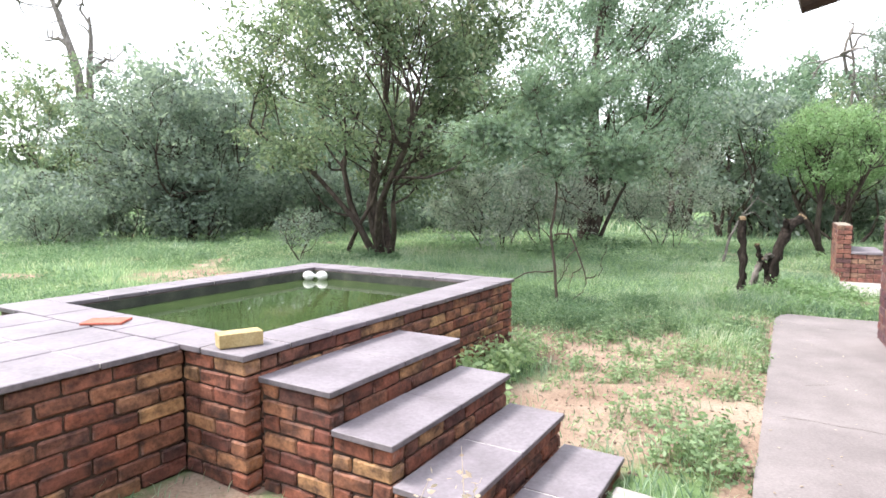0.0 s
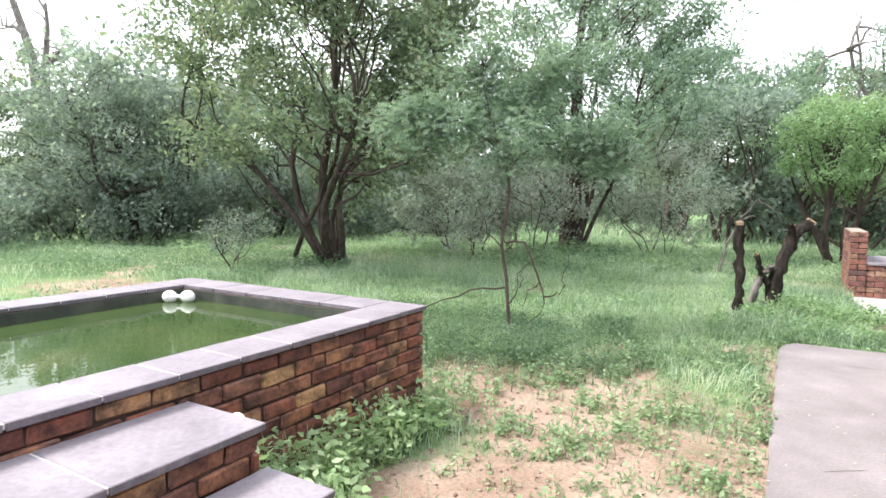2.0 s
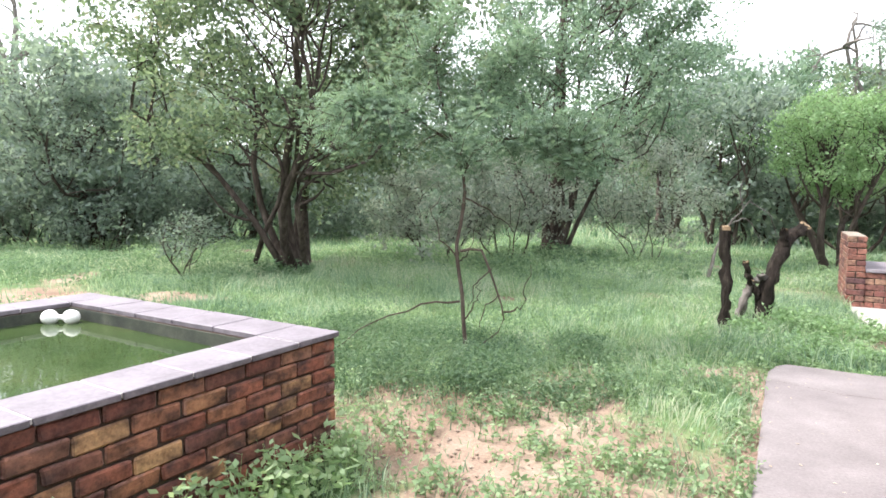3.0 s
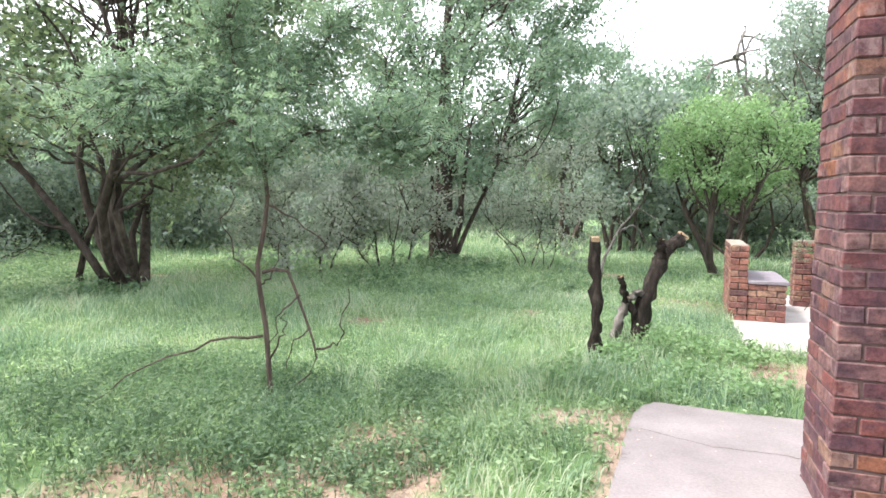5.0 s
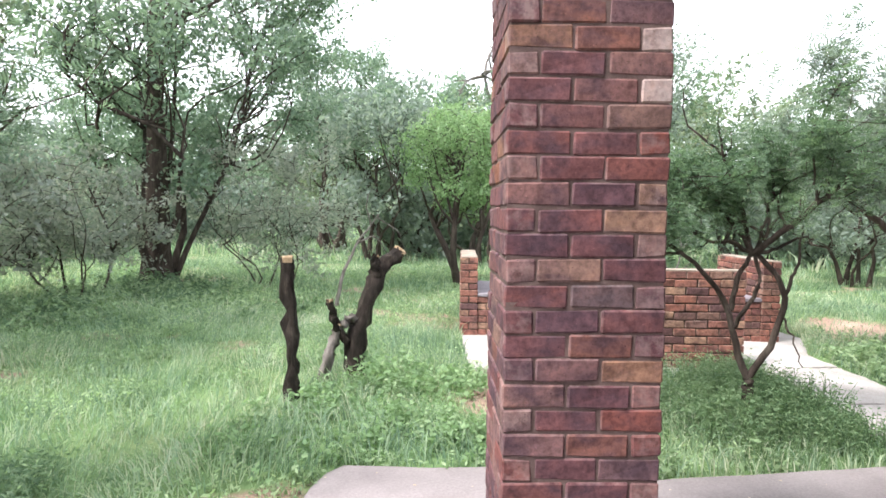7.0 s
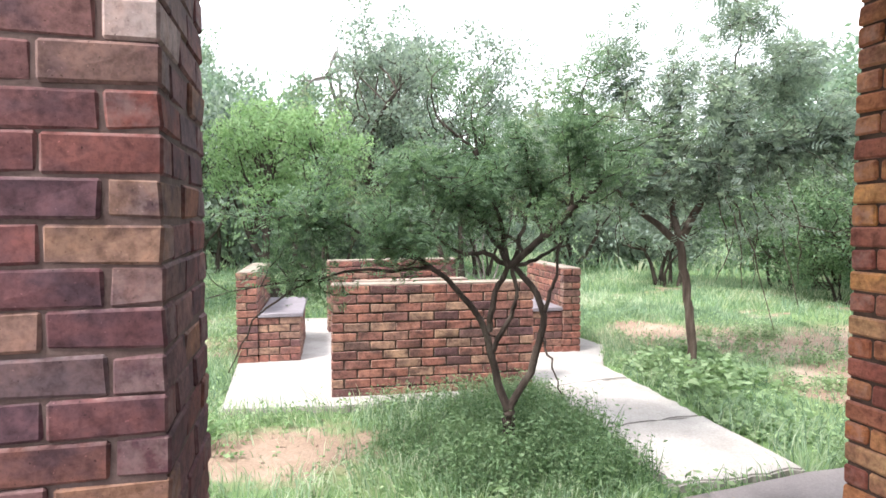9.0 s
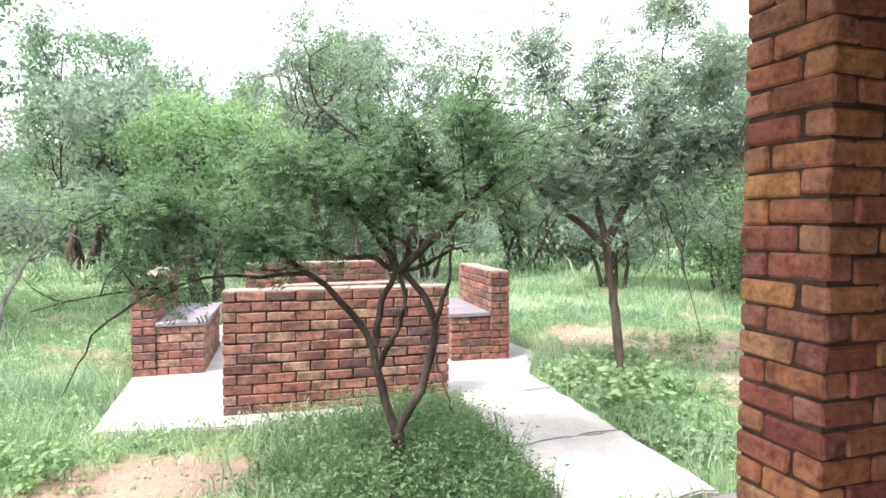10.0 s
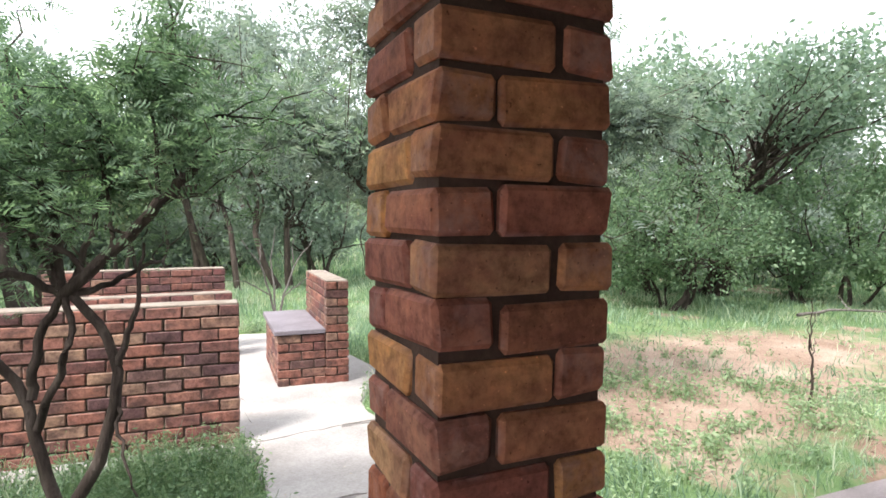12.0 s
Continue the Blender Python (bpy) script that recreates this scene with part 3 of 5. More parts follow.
# ---- brick pillars of the veranda ----
def pillar(x, y, turn, n, courses, label, mat, special=None, scale=(1, 1, 1), lift=0.0, inset=0.009, bed=MORTAR):
    """A square pillar laid as a pinwheel: n stretchers and one header a side. (x, y): the corner at its own origin."""
    side = n * STEP + BD
    root = thing("brick_pillar", pose(x, y, lift, 0, 0, turn) @ Matrix.Diagonal((*scale, 1)), label, "pillar", "veranda pillars")
    bm = bmesh.new()
    k = inset
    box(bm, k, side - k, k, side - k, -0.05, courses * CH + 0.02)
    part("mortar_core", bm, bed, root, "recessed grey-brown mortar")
    for c in range(courses):
        z = CH * (c + 0.5)
        for q in range(4):
            for i in range(n):
                # odd courses: rows start at the corner; even courses: rows start behind the neighbour's end
                s = i * STEP + (BL / 2 if c % 2 else BD + MJ + BL / 2)
                lx, ly = s - side / 2, BD / 2 - side / 2
                a = radians(90 * q)
                px, py = lx * math.cos(a) - ly * math.sin(a) + side / 2, lx * math.sin(a) + ly * math.cos(a) + side / 2
                use = (special or {}).get((c, q, i), mat)
                lay_brick(root, BL, use, px, py, z, 90 * q)
    return root


P1_TURN, P2_TURN = -20.2, -19.8
pillar(4.385, 5.404, P1_TURN, 2, 32, "thick maroon face-brick pillar with mauve and tan bricks", MAROON, {(23, 1, 0): PALE, (25, 1, 0): PALE, (15, 0, 1): DARK}, (0.965, 0.94, 1.03), -0.075, 0.0055, MAUVEMORTAR)
pillar(7.225, 4.650, P2_TURN, 1, 32, "slim tan and orange face-brick pillar, deeply jointed", TAN, None, (0.915, 0.93, 1), 0.035, 0.014, UMBERMORTAR)


# ---- house behind the veranda and its roof ----
def house():
    root = thing("house", pose(0, 0, 0, 0, 0, TURN_UV), "single-storey plastered house under a low roof", "house")
    bm = bmesh.new()
    box(bm, 3.4, 15.3, 2.7, 2.92, -0.1, 2.76)
    part("wall", bm, PLASTER, root)
    bm = bmesh.new()
    box(bm, 3.4, 3.62, -6.0, 2.7, -0.1, 2.76)
    part("wall", bm, PLASTER, root)
    bm = bmesh.new()
    # out of view; edge stepped to shade the slim pillar and spare the thick one
    box(bm, 3.1, 15.5, -6.0, 7.6, 2.76, 2.82)
    box(bm, 2.3, 3.1, -6.0, 6.85, 2.76, 2.82)
    part("roof", bm, ROOFWOOD, root, "dark boarded veranda roof out of view, edge stepped for pillar shade")
    v, f = tube([(0.98, 3.05, 2.50), (1.3, 3.05, 2.585), (1.7, 3.05, 2.69), (2.6, 3.05, 2.93)], [0.075, 0.08, 0.08, 0.08], 12)
    bm = bmesh.new()
    bv = [bm.verts.new(p) for p in v]
    for q in f:
        bm.faces.new([bv[i] for i in q])
    bm.faces.new(bv[:12][::-1])
    bm.faces.new(bv[-12:])
    part("roof_pole", bm, ROOFWOOD, root, "dark round pole end under the eave")


house()


# ---- raised pool, its platform and steps ----
POOL_Z = 0.71
TILE_T = 0.032


def tile_mesh(w, d, key={}):
    k = (round(w, 3), round(d, 3))
    if k not in key:
        me = box_mesh("tile", (w, d, TILE_T), SLATE, 0.004, 0.0012, int(w * 977 + d * 331))
        # sides and underside take a darkened copy of the slate colour
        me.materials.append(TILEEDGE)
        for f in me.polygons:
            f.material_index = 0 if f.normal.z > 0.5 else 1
        key[k] = me
    return key[k]


tile_rng = random.Random(8)


def lay_tiles(parent, u0, u1, v0, v1, nu, nv, ztop, gap=0.009):
    du, dv = (u1 - u0) / nu, (v1 - v0) / nv
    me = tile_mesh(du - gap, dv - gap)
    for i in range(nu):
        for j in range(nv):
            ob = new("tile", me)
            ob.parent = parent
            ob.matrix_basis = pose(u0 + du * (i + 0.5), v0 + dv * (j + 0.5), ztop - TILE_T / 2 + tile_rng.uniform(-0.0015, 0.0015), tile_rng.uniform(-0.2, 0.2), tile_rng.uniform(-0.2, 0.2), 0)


PU0, PU1, PV0, PV1 = -3.88, -1.275, 1.40, 4.68     # outer faces of the coping
CW = 0.33


def pool():
    root = thing("raised_pool", pose(0, 0, 0, 0, 0, TURN_UV), "raised brick plunge pool with grey tiled coping and green water", "pool")
    o = 0.022
    w0, w1, h0, h1 = PU0 + o, PU1 - o, PV0 + o, PV1 - o
    zt = POOL_Z - TILE_T
    bm = bmesh.new()
    k = 0.018
    t = CW - 0.02
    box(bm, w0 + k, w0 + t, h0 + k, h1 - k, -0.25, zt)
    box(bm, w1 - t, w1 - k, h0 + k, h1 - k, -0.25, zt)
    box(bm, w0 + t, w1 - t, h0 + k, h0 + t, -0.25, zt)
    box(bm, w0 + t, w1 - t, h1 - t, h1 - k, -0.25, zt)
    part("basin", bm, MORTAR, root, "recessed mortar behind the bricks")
    bm = bmesh.new()
    box(bm, w0 + t - 0.02, w1 - t + 0.02, h0 + t - 0.02, h1 - t + 0.02, -0.2, -0.1)
    for a in ((w0 + t - 0.02, w0 + t + 0.012, h0 + t, h1 - t), (w1 - t - 0.012, w1 - t + 0.02, h0 + t, h1 - t)):
        box(bm, *a, -0.1, zt - 0.004)
    for a in ((w0 + t + 0.012, w1 - t - 0.012, h0 + t - 0.02, h0 + t + 0.012), (w0 + t + 0.012, w1 - t - 0.012, h1 - t - 0.012, h1 - t + 0.02)):
        box(bm, *a, -0.1, zt - 0.004)
    part("lining", bm, LINER, root, "dark pool lining, colour deepened for shade under the coping")
    bm = bmesh.new()
    bmesh.ops.create_grid(bm, x_segments=24, y_segments=32, size=0.5)
    for v in bm.verts:
        v.co = Vector(((w0 + w1) / 2 + v.co.x * (w1 - w0 - 2 * t - 0.03), (h0 + h1) / 2 + v.co.y * (h1 - h0 - 2 * t - 0.03), 0.598))
    part("water", bm, WATER, root, "still murky green water")
    # coping
    nv = 10
    lay_tiles(root, PU1 - CW, PU1, PV0, PV1, 1, nv, POOL_Z)
    lay_tiles(root, PU0, PU0 + CW, PV0, PV1, 1, nv, POOL_Z)
    lay_tiles(root, PU0 + CW, PU1 - CW, PV1 - CW, PV1, 5, 1, POOL_Z)
    lay_tiles(root, PU0 + CW, PU1 - CW, PV0, PV0 + CW, 5, 1, POOL_Z)
    bm = bmesh.new()
    g = 0.014
    box(bm, PU1 - CW + g, PU1 - g, PV0 + g, PV1 - g, zt + 0.008, POOL_Z - 0.005)
    box(bm, PU0 + g, PU0 + CW - g, PV0 + g, PV1 - g, zt + 0.008, POOL_Z - 0.005)
    box(bm, PU0 + CW, PU1 - CW, PV1 - CW + g, PV1 - g, zt + 0.008, POOL_Z - 0.005)
    box(bm, PU0 + CW, PU1 - CW, PV0 + g, PV0 + CW - g, zt + 0.008, POOL_Z - 0.005)
    part("grout", bm, GROUT, root)
    z0 = zt - 10 * CH
    lay_face(root, POOLBRICK, w1, h0 + BD + MJ, 90, h1 - h0 - BD - MJ, z0, 10)
    lay_face(root, POOLBRICK, PU1 - 0.49, h0, 0, 0.49 - o, z0, 10, 1)
    lay_face(root, POOLBRICK, w1, h1, 180, 0.8, z0, 10, 1)


def platform():
    root = thing("pool_platform", pose(0, 0, 0, 0, 0, TURN_UV), "raised brick deck beside the pool with large grey tiles", "platform")
    e, zt = -1.745, POOL_Z - TILE_T
    o = 0.022
    bm = bmesh.new()
    box(bm, e - 4 * 0.42 + o, e - o - 0.018, -1.6, PV0 - 0.004, -0.25, zt)
    part("core", bm, MORTAR, root, "recessed mortar behind the bricks")
    lay_tiles(root, e - 4 * 0.42, e, PV0 - 0.006 - 7 * 0.42, PV0 - 0.006, 4, 7, POOL_Z)
    bm = bmesh.new()
    box(bm, e - 4 * 0.42 + 0.006, e - 0.014, PV0 - 7 * 0.42, PV0 - 0.012, zt + 0.008, POOL_Z - 0.005)
    part("grout", bm, GROUT, root)
    lay_face(root, POOLBRICK, e - o, -1.3, 90, PV0 + 1.3 + 0.02, zt - 10 * CH, 10, 1)


def steps():
    root = thing("pool_steps", pose(0, 0, 0, 0, 0, TURN_UV), "four brick steps with grey tiled treads up to the pool", "steps")
    va, vb = 1.50, 2.76
    rise, run = 0.182, 0.355
    for i in range(4):
        zt = 0.582 - rise * i
        ur = -0.805 + run * i
        ul = PU1 - 0.02 if i == 0 else ur - run - 0.06
        bm = bmesh.new()
        box(bm, ul + (0 if i == 0 else 0.03), ur - 0.04, va + 0.04, vb - 0.04, -0.25, zt - TILE_T)
        part("core", bm, MORTAR, root)
        lay_tiles(root, ul if i == 0 else ur - run - 0.01, ur, va, vb, 1, 2, zt)
        n = int((zt - TILE_T + 0.25) / CH)
        z0 = zt - TILE_T - n * CH
        lay_face(root, POOLBRICK, ur - 0.022, va + 0.022 + BD + MJ, 90, vb - va - 0.044 - BD - MJ, z0, n, i)
        lay_face(root, POOLBRICK, ul + 0.01 if i == 0 else ur - run - 0.012, va + 0.022, 0, (ur - 0.022) - (ul + 0.01 if i == 0 else ur - run - 0.012), z0, n, i + 1)
        bm = bmesh.new()
        box(bm, (ul if i == 0 else ur - run) + 0.004, ur - 0.014, va + 0.014, vb - 0.014, zt - TILE_T + 0.008, zt - 0.005)
        part("grout", bm, GROUT, root)


pool()
platform()
steps()


# ---- brick benches and low walls round the fire place ----
YARD_TURN = -23.0


def brick_block(root, x0, x1, y0, y1, z0, courses, mat, start=0, faces="frlb", core=None):
    """A block of brickwork in its thing's own axes: front is -y."""
    k = 0.014
    bm = bmesh.new()
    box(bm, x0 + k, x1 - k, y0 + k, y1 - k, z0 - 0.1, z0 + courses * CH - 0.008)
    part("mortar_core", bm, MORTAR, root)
    if "f" in faces:
        lay_face(root, mat, x0, y0, 0, x1 - x0, z0, courses, start)
    if "r" in faces:
        lay_face(root, mat, x1, y0 + BD + MJ, 90, y1 - y0 - BD - MJ, z0, courses, start + 1)
    if "b" in faces:
        lay_face(root, mat, x1, y1, 180, x1 - x0 - (BD + MJ if "r" in faces and False else 0), z0, courses, start)
    if "l" in faces:
        lay_face(root, mat, x0, y1 - BD - MJ, 270, y1 - y0 - 2 * (BD + MJ), z0, courses, start + 1)


def cap(root, x0, x1, y0, y1, z):
    """A thin smear of cement along the top of a wall, coloured like sunlit brick tops."""
    me = box_mesh("cement_cap", (x1 - x0 - 0.012, y1 - y0 - 0.012, 0.016), SUNLITCEMENT, 0.005, 0.003, int(x1 * 100))
    ob = part("cement_cap", me, None, root, "thin pale cement capping, coloured as sunlit brick tops")
    ob.matrix_basis = pose((x0 + x1) / 2, (y0 + y1) / 2, z + 0.001)


# pale tone carries the sunlit look of the wall tops
SUNLITCEMENT = rough_material("cement", (0.19, 0.15, 0.125), (0.26, 0.215, 0.18), (0.34, 0.29, 0.25), 6, 0.9, 60, 0.4)


def low_wall(x, y, turn, length, courses, label, thick=0.226):
    root = thing("low_brick_wall", pose(x, y, 0, 0, 0, turn), label, "wall", "low walls of the fire place")
    brick_block(root, 0, length, 0, thick, -0.02, courses, REDBRICK)
    cap(root, 0, length, 0, thick, -0.02 + courses * CH)
    return root


def bench(x, y, turn, depth, length, mirror, label):
    """A brick seat with a slate-grey slab and a brick back; its near end is at the origin."""
    root = thing("brick_bench", pose(x, y, 0, 0, 0, turn), label, "bench", "brick benches")
    back = 0.226
    b0, b1, s0, s1 = (0, back, back, depth) if not mirror else (depth - back, depth, 0, depth - back)
    brick_block(root, b0, b1, 0, length, -0.02, 12, REDBRICK)
    brick_block(root, s0 + (0.004 if not mirror else 0.03), s1 - (0.03 if not mirror else 0.004), 0.02, length - 0.02, -0.02, 6, REDBRICK, 1)
    cap(root, b0, b1, 0, length, -0.02 + 12 * CH)
    me = box_mesh("seat_slab", (s1 - s0 - 0.006, length, 0.045), SLATE, 0.006, 0.002, 3)
    ob = part("seat_slab", me, None, root, "smooth grey cement seat slab")
    ob.matrix_basis = pose((s0 + s1) / 2 + (0.003 if not mirror else -0.003), length / 2, 6 * CH - 0.02 + 0.0235)
    return root


low_wall(6.812, 8.835, -23.2, 1.895, 12, "waist-high red face-brick screen wall by the path")
bench(6.45, 10.62, YARD_TURN, 0.72, 1.45, False, "brick bench with grey slab seat and brick back, empty")
bench(9.427, 9.201, YARD_TURN, 0.72, 1.35, True, "brick bench with grey slab seat beside the path")
low_wall(8.02, 11.75, -17.0, 1.9, 12, "red face-brick back wall of the fire place")
fp = thing("fire_place", pose(8.05, 11.25, 0, 0, 0, -17), "low square brick fire pit with open top", "fire pit")
brick_block(fp, 0.15, 1.75, 0, 0.226, -0.02, 9, REDBRICK)
cap(fp, 0.15, 1.75, 0, 0.226, -0.02 + 9 * CH)
brick_block(fp, 0.15, 0.376, 0.23, 0.48, -0.02, 9, REDBRICK, 0, "lr")

# ---- stumps in the grass ----
def gz(x, y):
    return float(ground_z(np.array([x]), np.array([y]))[0])


def stump(x, y, label, limbs):
    root = thing("tree_stump", pose(x, y, gz(x, y)), label, "stump", "cut tree stumps")
    for seed, (name, pts, r0, r1, mat) in enumerate(limbs):
        rng = np.random.default_rng(seed + 40)
        pts = np.array(pts, float)
        t = np.linspace(0, 1, 15)
        kk = np.linspace(0, 1, len(pts))
        p = np.stack([np.interp(t, kk, pts[:, i]) for i in range(3)], 1)
        p[1:-1] += rng.normal(0, 0.006, (13, 3))
        rad = np.linspace(r0, r1, 15) * rng.uniform(0.9, 1.1, 15)
        v, f = tube(p, rad, 10)
        v = v + rng.normal(0, 0.013, v.shape)
        bm = bmesh.new()
        bv = [bm.verts.new(q) for q in v]
        for q in f:
            bm.faces.new([bv[i] for i in q]).smooth = True
        limb = part(name, bm, mat, root)
        bm = bmesh.new()
        bm.faces.new([bm.verts.new(q + (p[-1] - p[-2]) * 0.06) for q in v[-10:]])
        ex = bmesh.ops.extrude_face_region(bm, geom=bm.faces[:])
        for g in ex["geom"]:
            if isinstance(g, bmesh.types.BMVert):
                g.co -= Vector((p[-1] - p[-2]) * 0.4)
        bmesh.ops.recalc_face_normals(bm, faces=bm.faces[:])
        part("cut_face", bm, CUTWOOD, limb, "pale sawn end")
    return root


stump(4.03, 8.33, "upright dark sawn-off tree stem in the grass", [("stem", [(0, 0, -0.1), (0.01, 0, 0.5), (-0.02, 0.02, 1.2)], 0.062, 0.05, CHARBARK)])
stump(4.60, 8.93, "forked dark stump leaning over with a bleached root", [
    ("stem", [(0.04, 0, -0.1), (0.1, 0.02, 0.4), (0.24, 0.06, 0.78), (0.36, 0.1, 1.0), (0.56, 0.14, 1.16)], 0.105, 0.07, CHARBARK),
    ("knob", [(0.3, 0.08, 0.9), (0.27, 0.05, 1.04), (0.29, 0.04, 1.13)], 0.05, 0.028, CHARBARK),
    ("stub", [(0.02, 0.0, 0.3), (-0.1, 0.0, 0.52), (-0.16, -0.02, 0.74)], 0.036, 0.026, CHARBARK),
    ("limb", [(0.16, 0.03, 0.5), (0.05, 0.0, 0.56), (-0.06, -0.02, 0.5)], 0.035, 0.024, GREYBARK),
    ("root", [(-0.24, -0.03, -0.1), (-0.16, 0.0, 0.25), (-0.04, 0.02, 0.5)], 0.06, 0.03, GREYBARK)])


# ---- trees ----
def at(x, y):
    return (x, y, gz(x, y))


make_tree("tree", at(-2.2, 11.7), "large many-stemmed tree with olive-green leaves and dark trunks", "tree", (0.15, 0, 4.3, 3.5, 3.0, 2.9), 8, 0.075, leaves=58000, lumps=145, lump_r=0.58, leaf=0.1, foliage=LEAF_OLIVE, seed=11, spread=0.17, low=1.25, wob=0.8, out=(0.3, 0.75), main=0.10, top_z=(-0.3, 0.4), bow=0.18)
make_tree("tree", at(2.55, 15.2), "tall tree with a dark trunk and fresh green crown", "tree", (0.5, 0, 4.7, 2.9, 2.6, 3.0), 6, 0.07, leaves=33000, lumps=115, lump_r=0.55, leaf=0.1, foliage=LEAF_FINE, seed=12, spread=0.2, low=1.5, wob=0.9, out=(0.3, 0.8), main=0.24)
make_tree("bush", at(-3.5, 10.4), "thin young shrub in the grass behind the pool", "bush", (0, 0, 0.72, 0.6, 0.55, 0.38), 3, 0.018, leaves=2200, lumps=22, lump_r=0.22, leaf=0.05, foliage=LEAF_GREY, seed=34, spread=0.05, low=0.3, wob=0.8)
make_tree("bush", at(0.2, 13.4), "grey-green thicket bush under the trees", "bush", (0, 0, 1.2, 1.7, 1.5, 1.0), 5, 0.022, leaves=7425, lumps=40, lump_r=0.42, leaf=0.085, twigs=2, foliage=LEAF_SILVER, seed=31, spread=0.3, low=0.2, wob=0.9)
make_tree("bush", at(1.5, 14.2), "grey-brown scrubby bush by the dark trunk", "bush", (0, 0, 1.3, 1.6, 1.3, 1.1), 5, 0.022, leaves=5670, lumps=40, lump_r=0.4, leaf=0.085, twigs=2, foliage=LEAF_SILVER, seed=32, spread=0.3, low=0.2, wob=0.9)
make_tree("bush", at(4.5, 15.2), "thin grey scrub with fine bare twigs", "bush", (0, 0, 1.7, 1.9, 1.3, 1.4), 5, 0.022, leaves=6210, lumps=44, lump_r=0.45, leaf=0.085, twigs=2, foliage=LEAF_SILVER, seed=33, spread=0.3, low=0.3, wob=1.0)
make_tree("tree", at(8.6, 15.2), "rounded bright green tree with drooping small leaves", "tree", (0, 0, 2.75, 1.5, 1.5, 1.2), 4, 0.09, leaves=18000, lumps=70, lump_r=0.4, leaf=0.08, foliage=LEAF_BRIGHT, seed=14, spread=0.2, low=1.1, wob=0.8)
make_tree("tree", at(20.0, 9.3), "broad flat-topped acacia at the edge of the bush", "tree", (0, 0, 4.0, 4.2, 4.0, 1.0), 4, 0.13, leaves=21000, lumps=105, lump_r=0.6, leaf=0.12, foliage=LEAF_FINE, seed=17, low=2.6, wob=0.45)
make_tree("bush", at(17.2, 8.9), "fresh green spreading bush before the acacias", "bush", (0, 0, 1.5, 1.7, 1.6, 1.25), 5, 0.045, leaves=17000, lumps=64, lump_r=0.48, leaf=0.07, foliage=LEAF_DEEP, seed=18, low=0.2, wob=0.8)
make_tree("bush", at(20.4, 7.2), "dark shady thicket under the flat-topped acacia", "bush", (0, 0, 1.6, 1.9, 2.4, 1.3), 6, 0.05, leaves=13000, lumps=60, lump_r=0.5, leaf=0.11, foliage=LEAF_DEEP, seed=41, spread=0.5, low=0.2, wob=0.9)
make_tree("bush", at(18.9, 10.6), "leafy green bush at the edge of the sand", "bush", (0, 0, 1.7, 2.0, 1.9, 1.3), 6, 0.05, leaves=12000, lumps=60, lump_r=0.5, leaf=0.11, foliage=LEAF_DEEP, seed=42, spread=0.5, low=0.2, wob=0.9)
make_tree("tree", at(-9.2, 15.2), "dense grey-green bush tree with dark stems", "tree", (0, 0, 2.8, 3.3, 2.8, 2.0), 6, 0.065, leaves=23000, lumps=95, lump_r=0.6, leaf=0.11, foliage=LEAF_GREY, seed=19, spread=0.35, low=0.9, wob=0.9)
make_tree("tree", at(12.5, 18.2), "tall thin-crowned grey-green acacia", "tree", (0, 0, 5.0, 1.7, 1.9, 2.6), 2, 0.1, leaves=11000, lumps=64, lump_r=0.5, leaf=0.11, foliage=LEAF_GREY, seed=22, spread=0.15, low=1.8, wob=0.9)
make_tree("tree", at(7.9, 26.5), "tall open-crowned tree in the far bush", "tree", (0, 0, 6.0, 2.3, 2.2, 2.6), 3, 0.13, leaves=15000, lumps=64, lump_r=0.6, leaf=0.14, foliage=LEAF_FINE, seed=23, spread=0.2, low=2.4, wob=0.9)
make_tree("tree", at(13.6, 16.6), "tall grey-green acacia behind the benches", "tree", (0, 0, 4.4, 2.3, 2.2, 2.4), 3, 0.11, leaves=13000, lumps=70, lump_r=0.5, leaf=0.11, foliage=LEAF_GREY, seed=20, spread=0.2, low=1.4, wob=0.9)


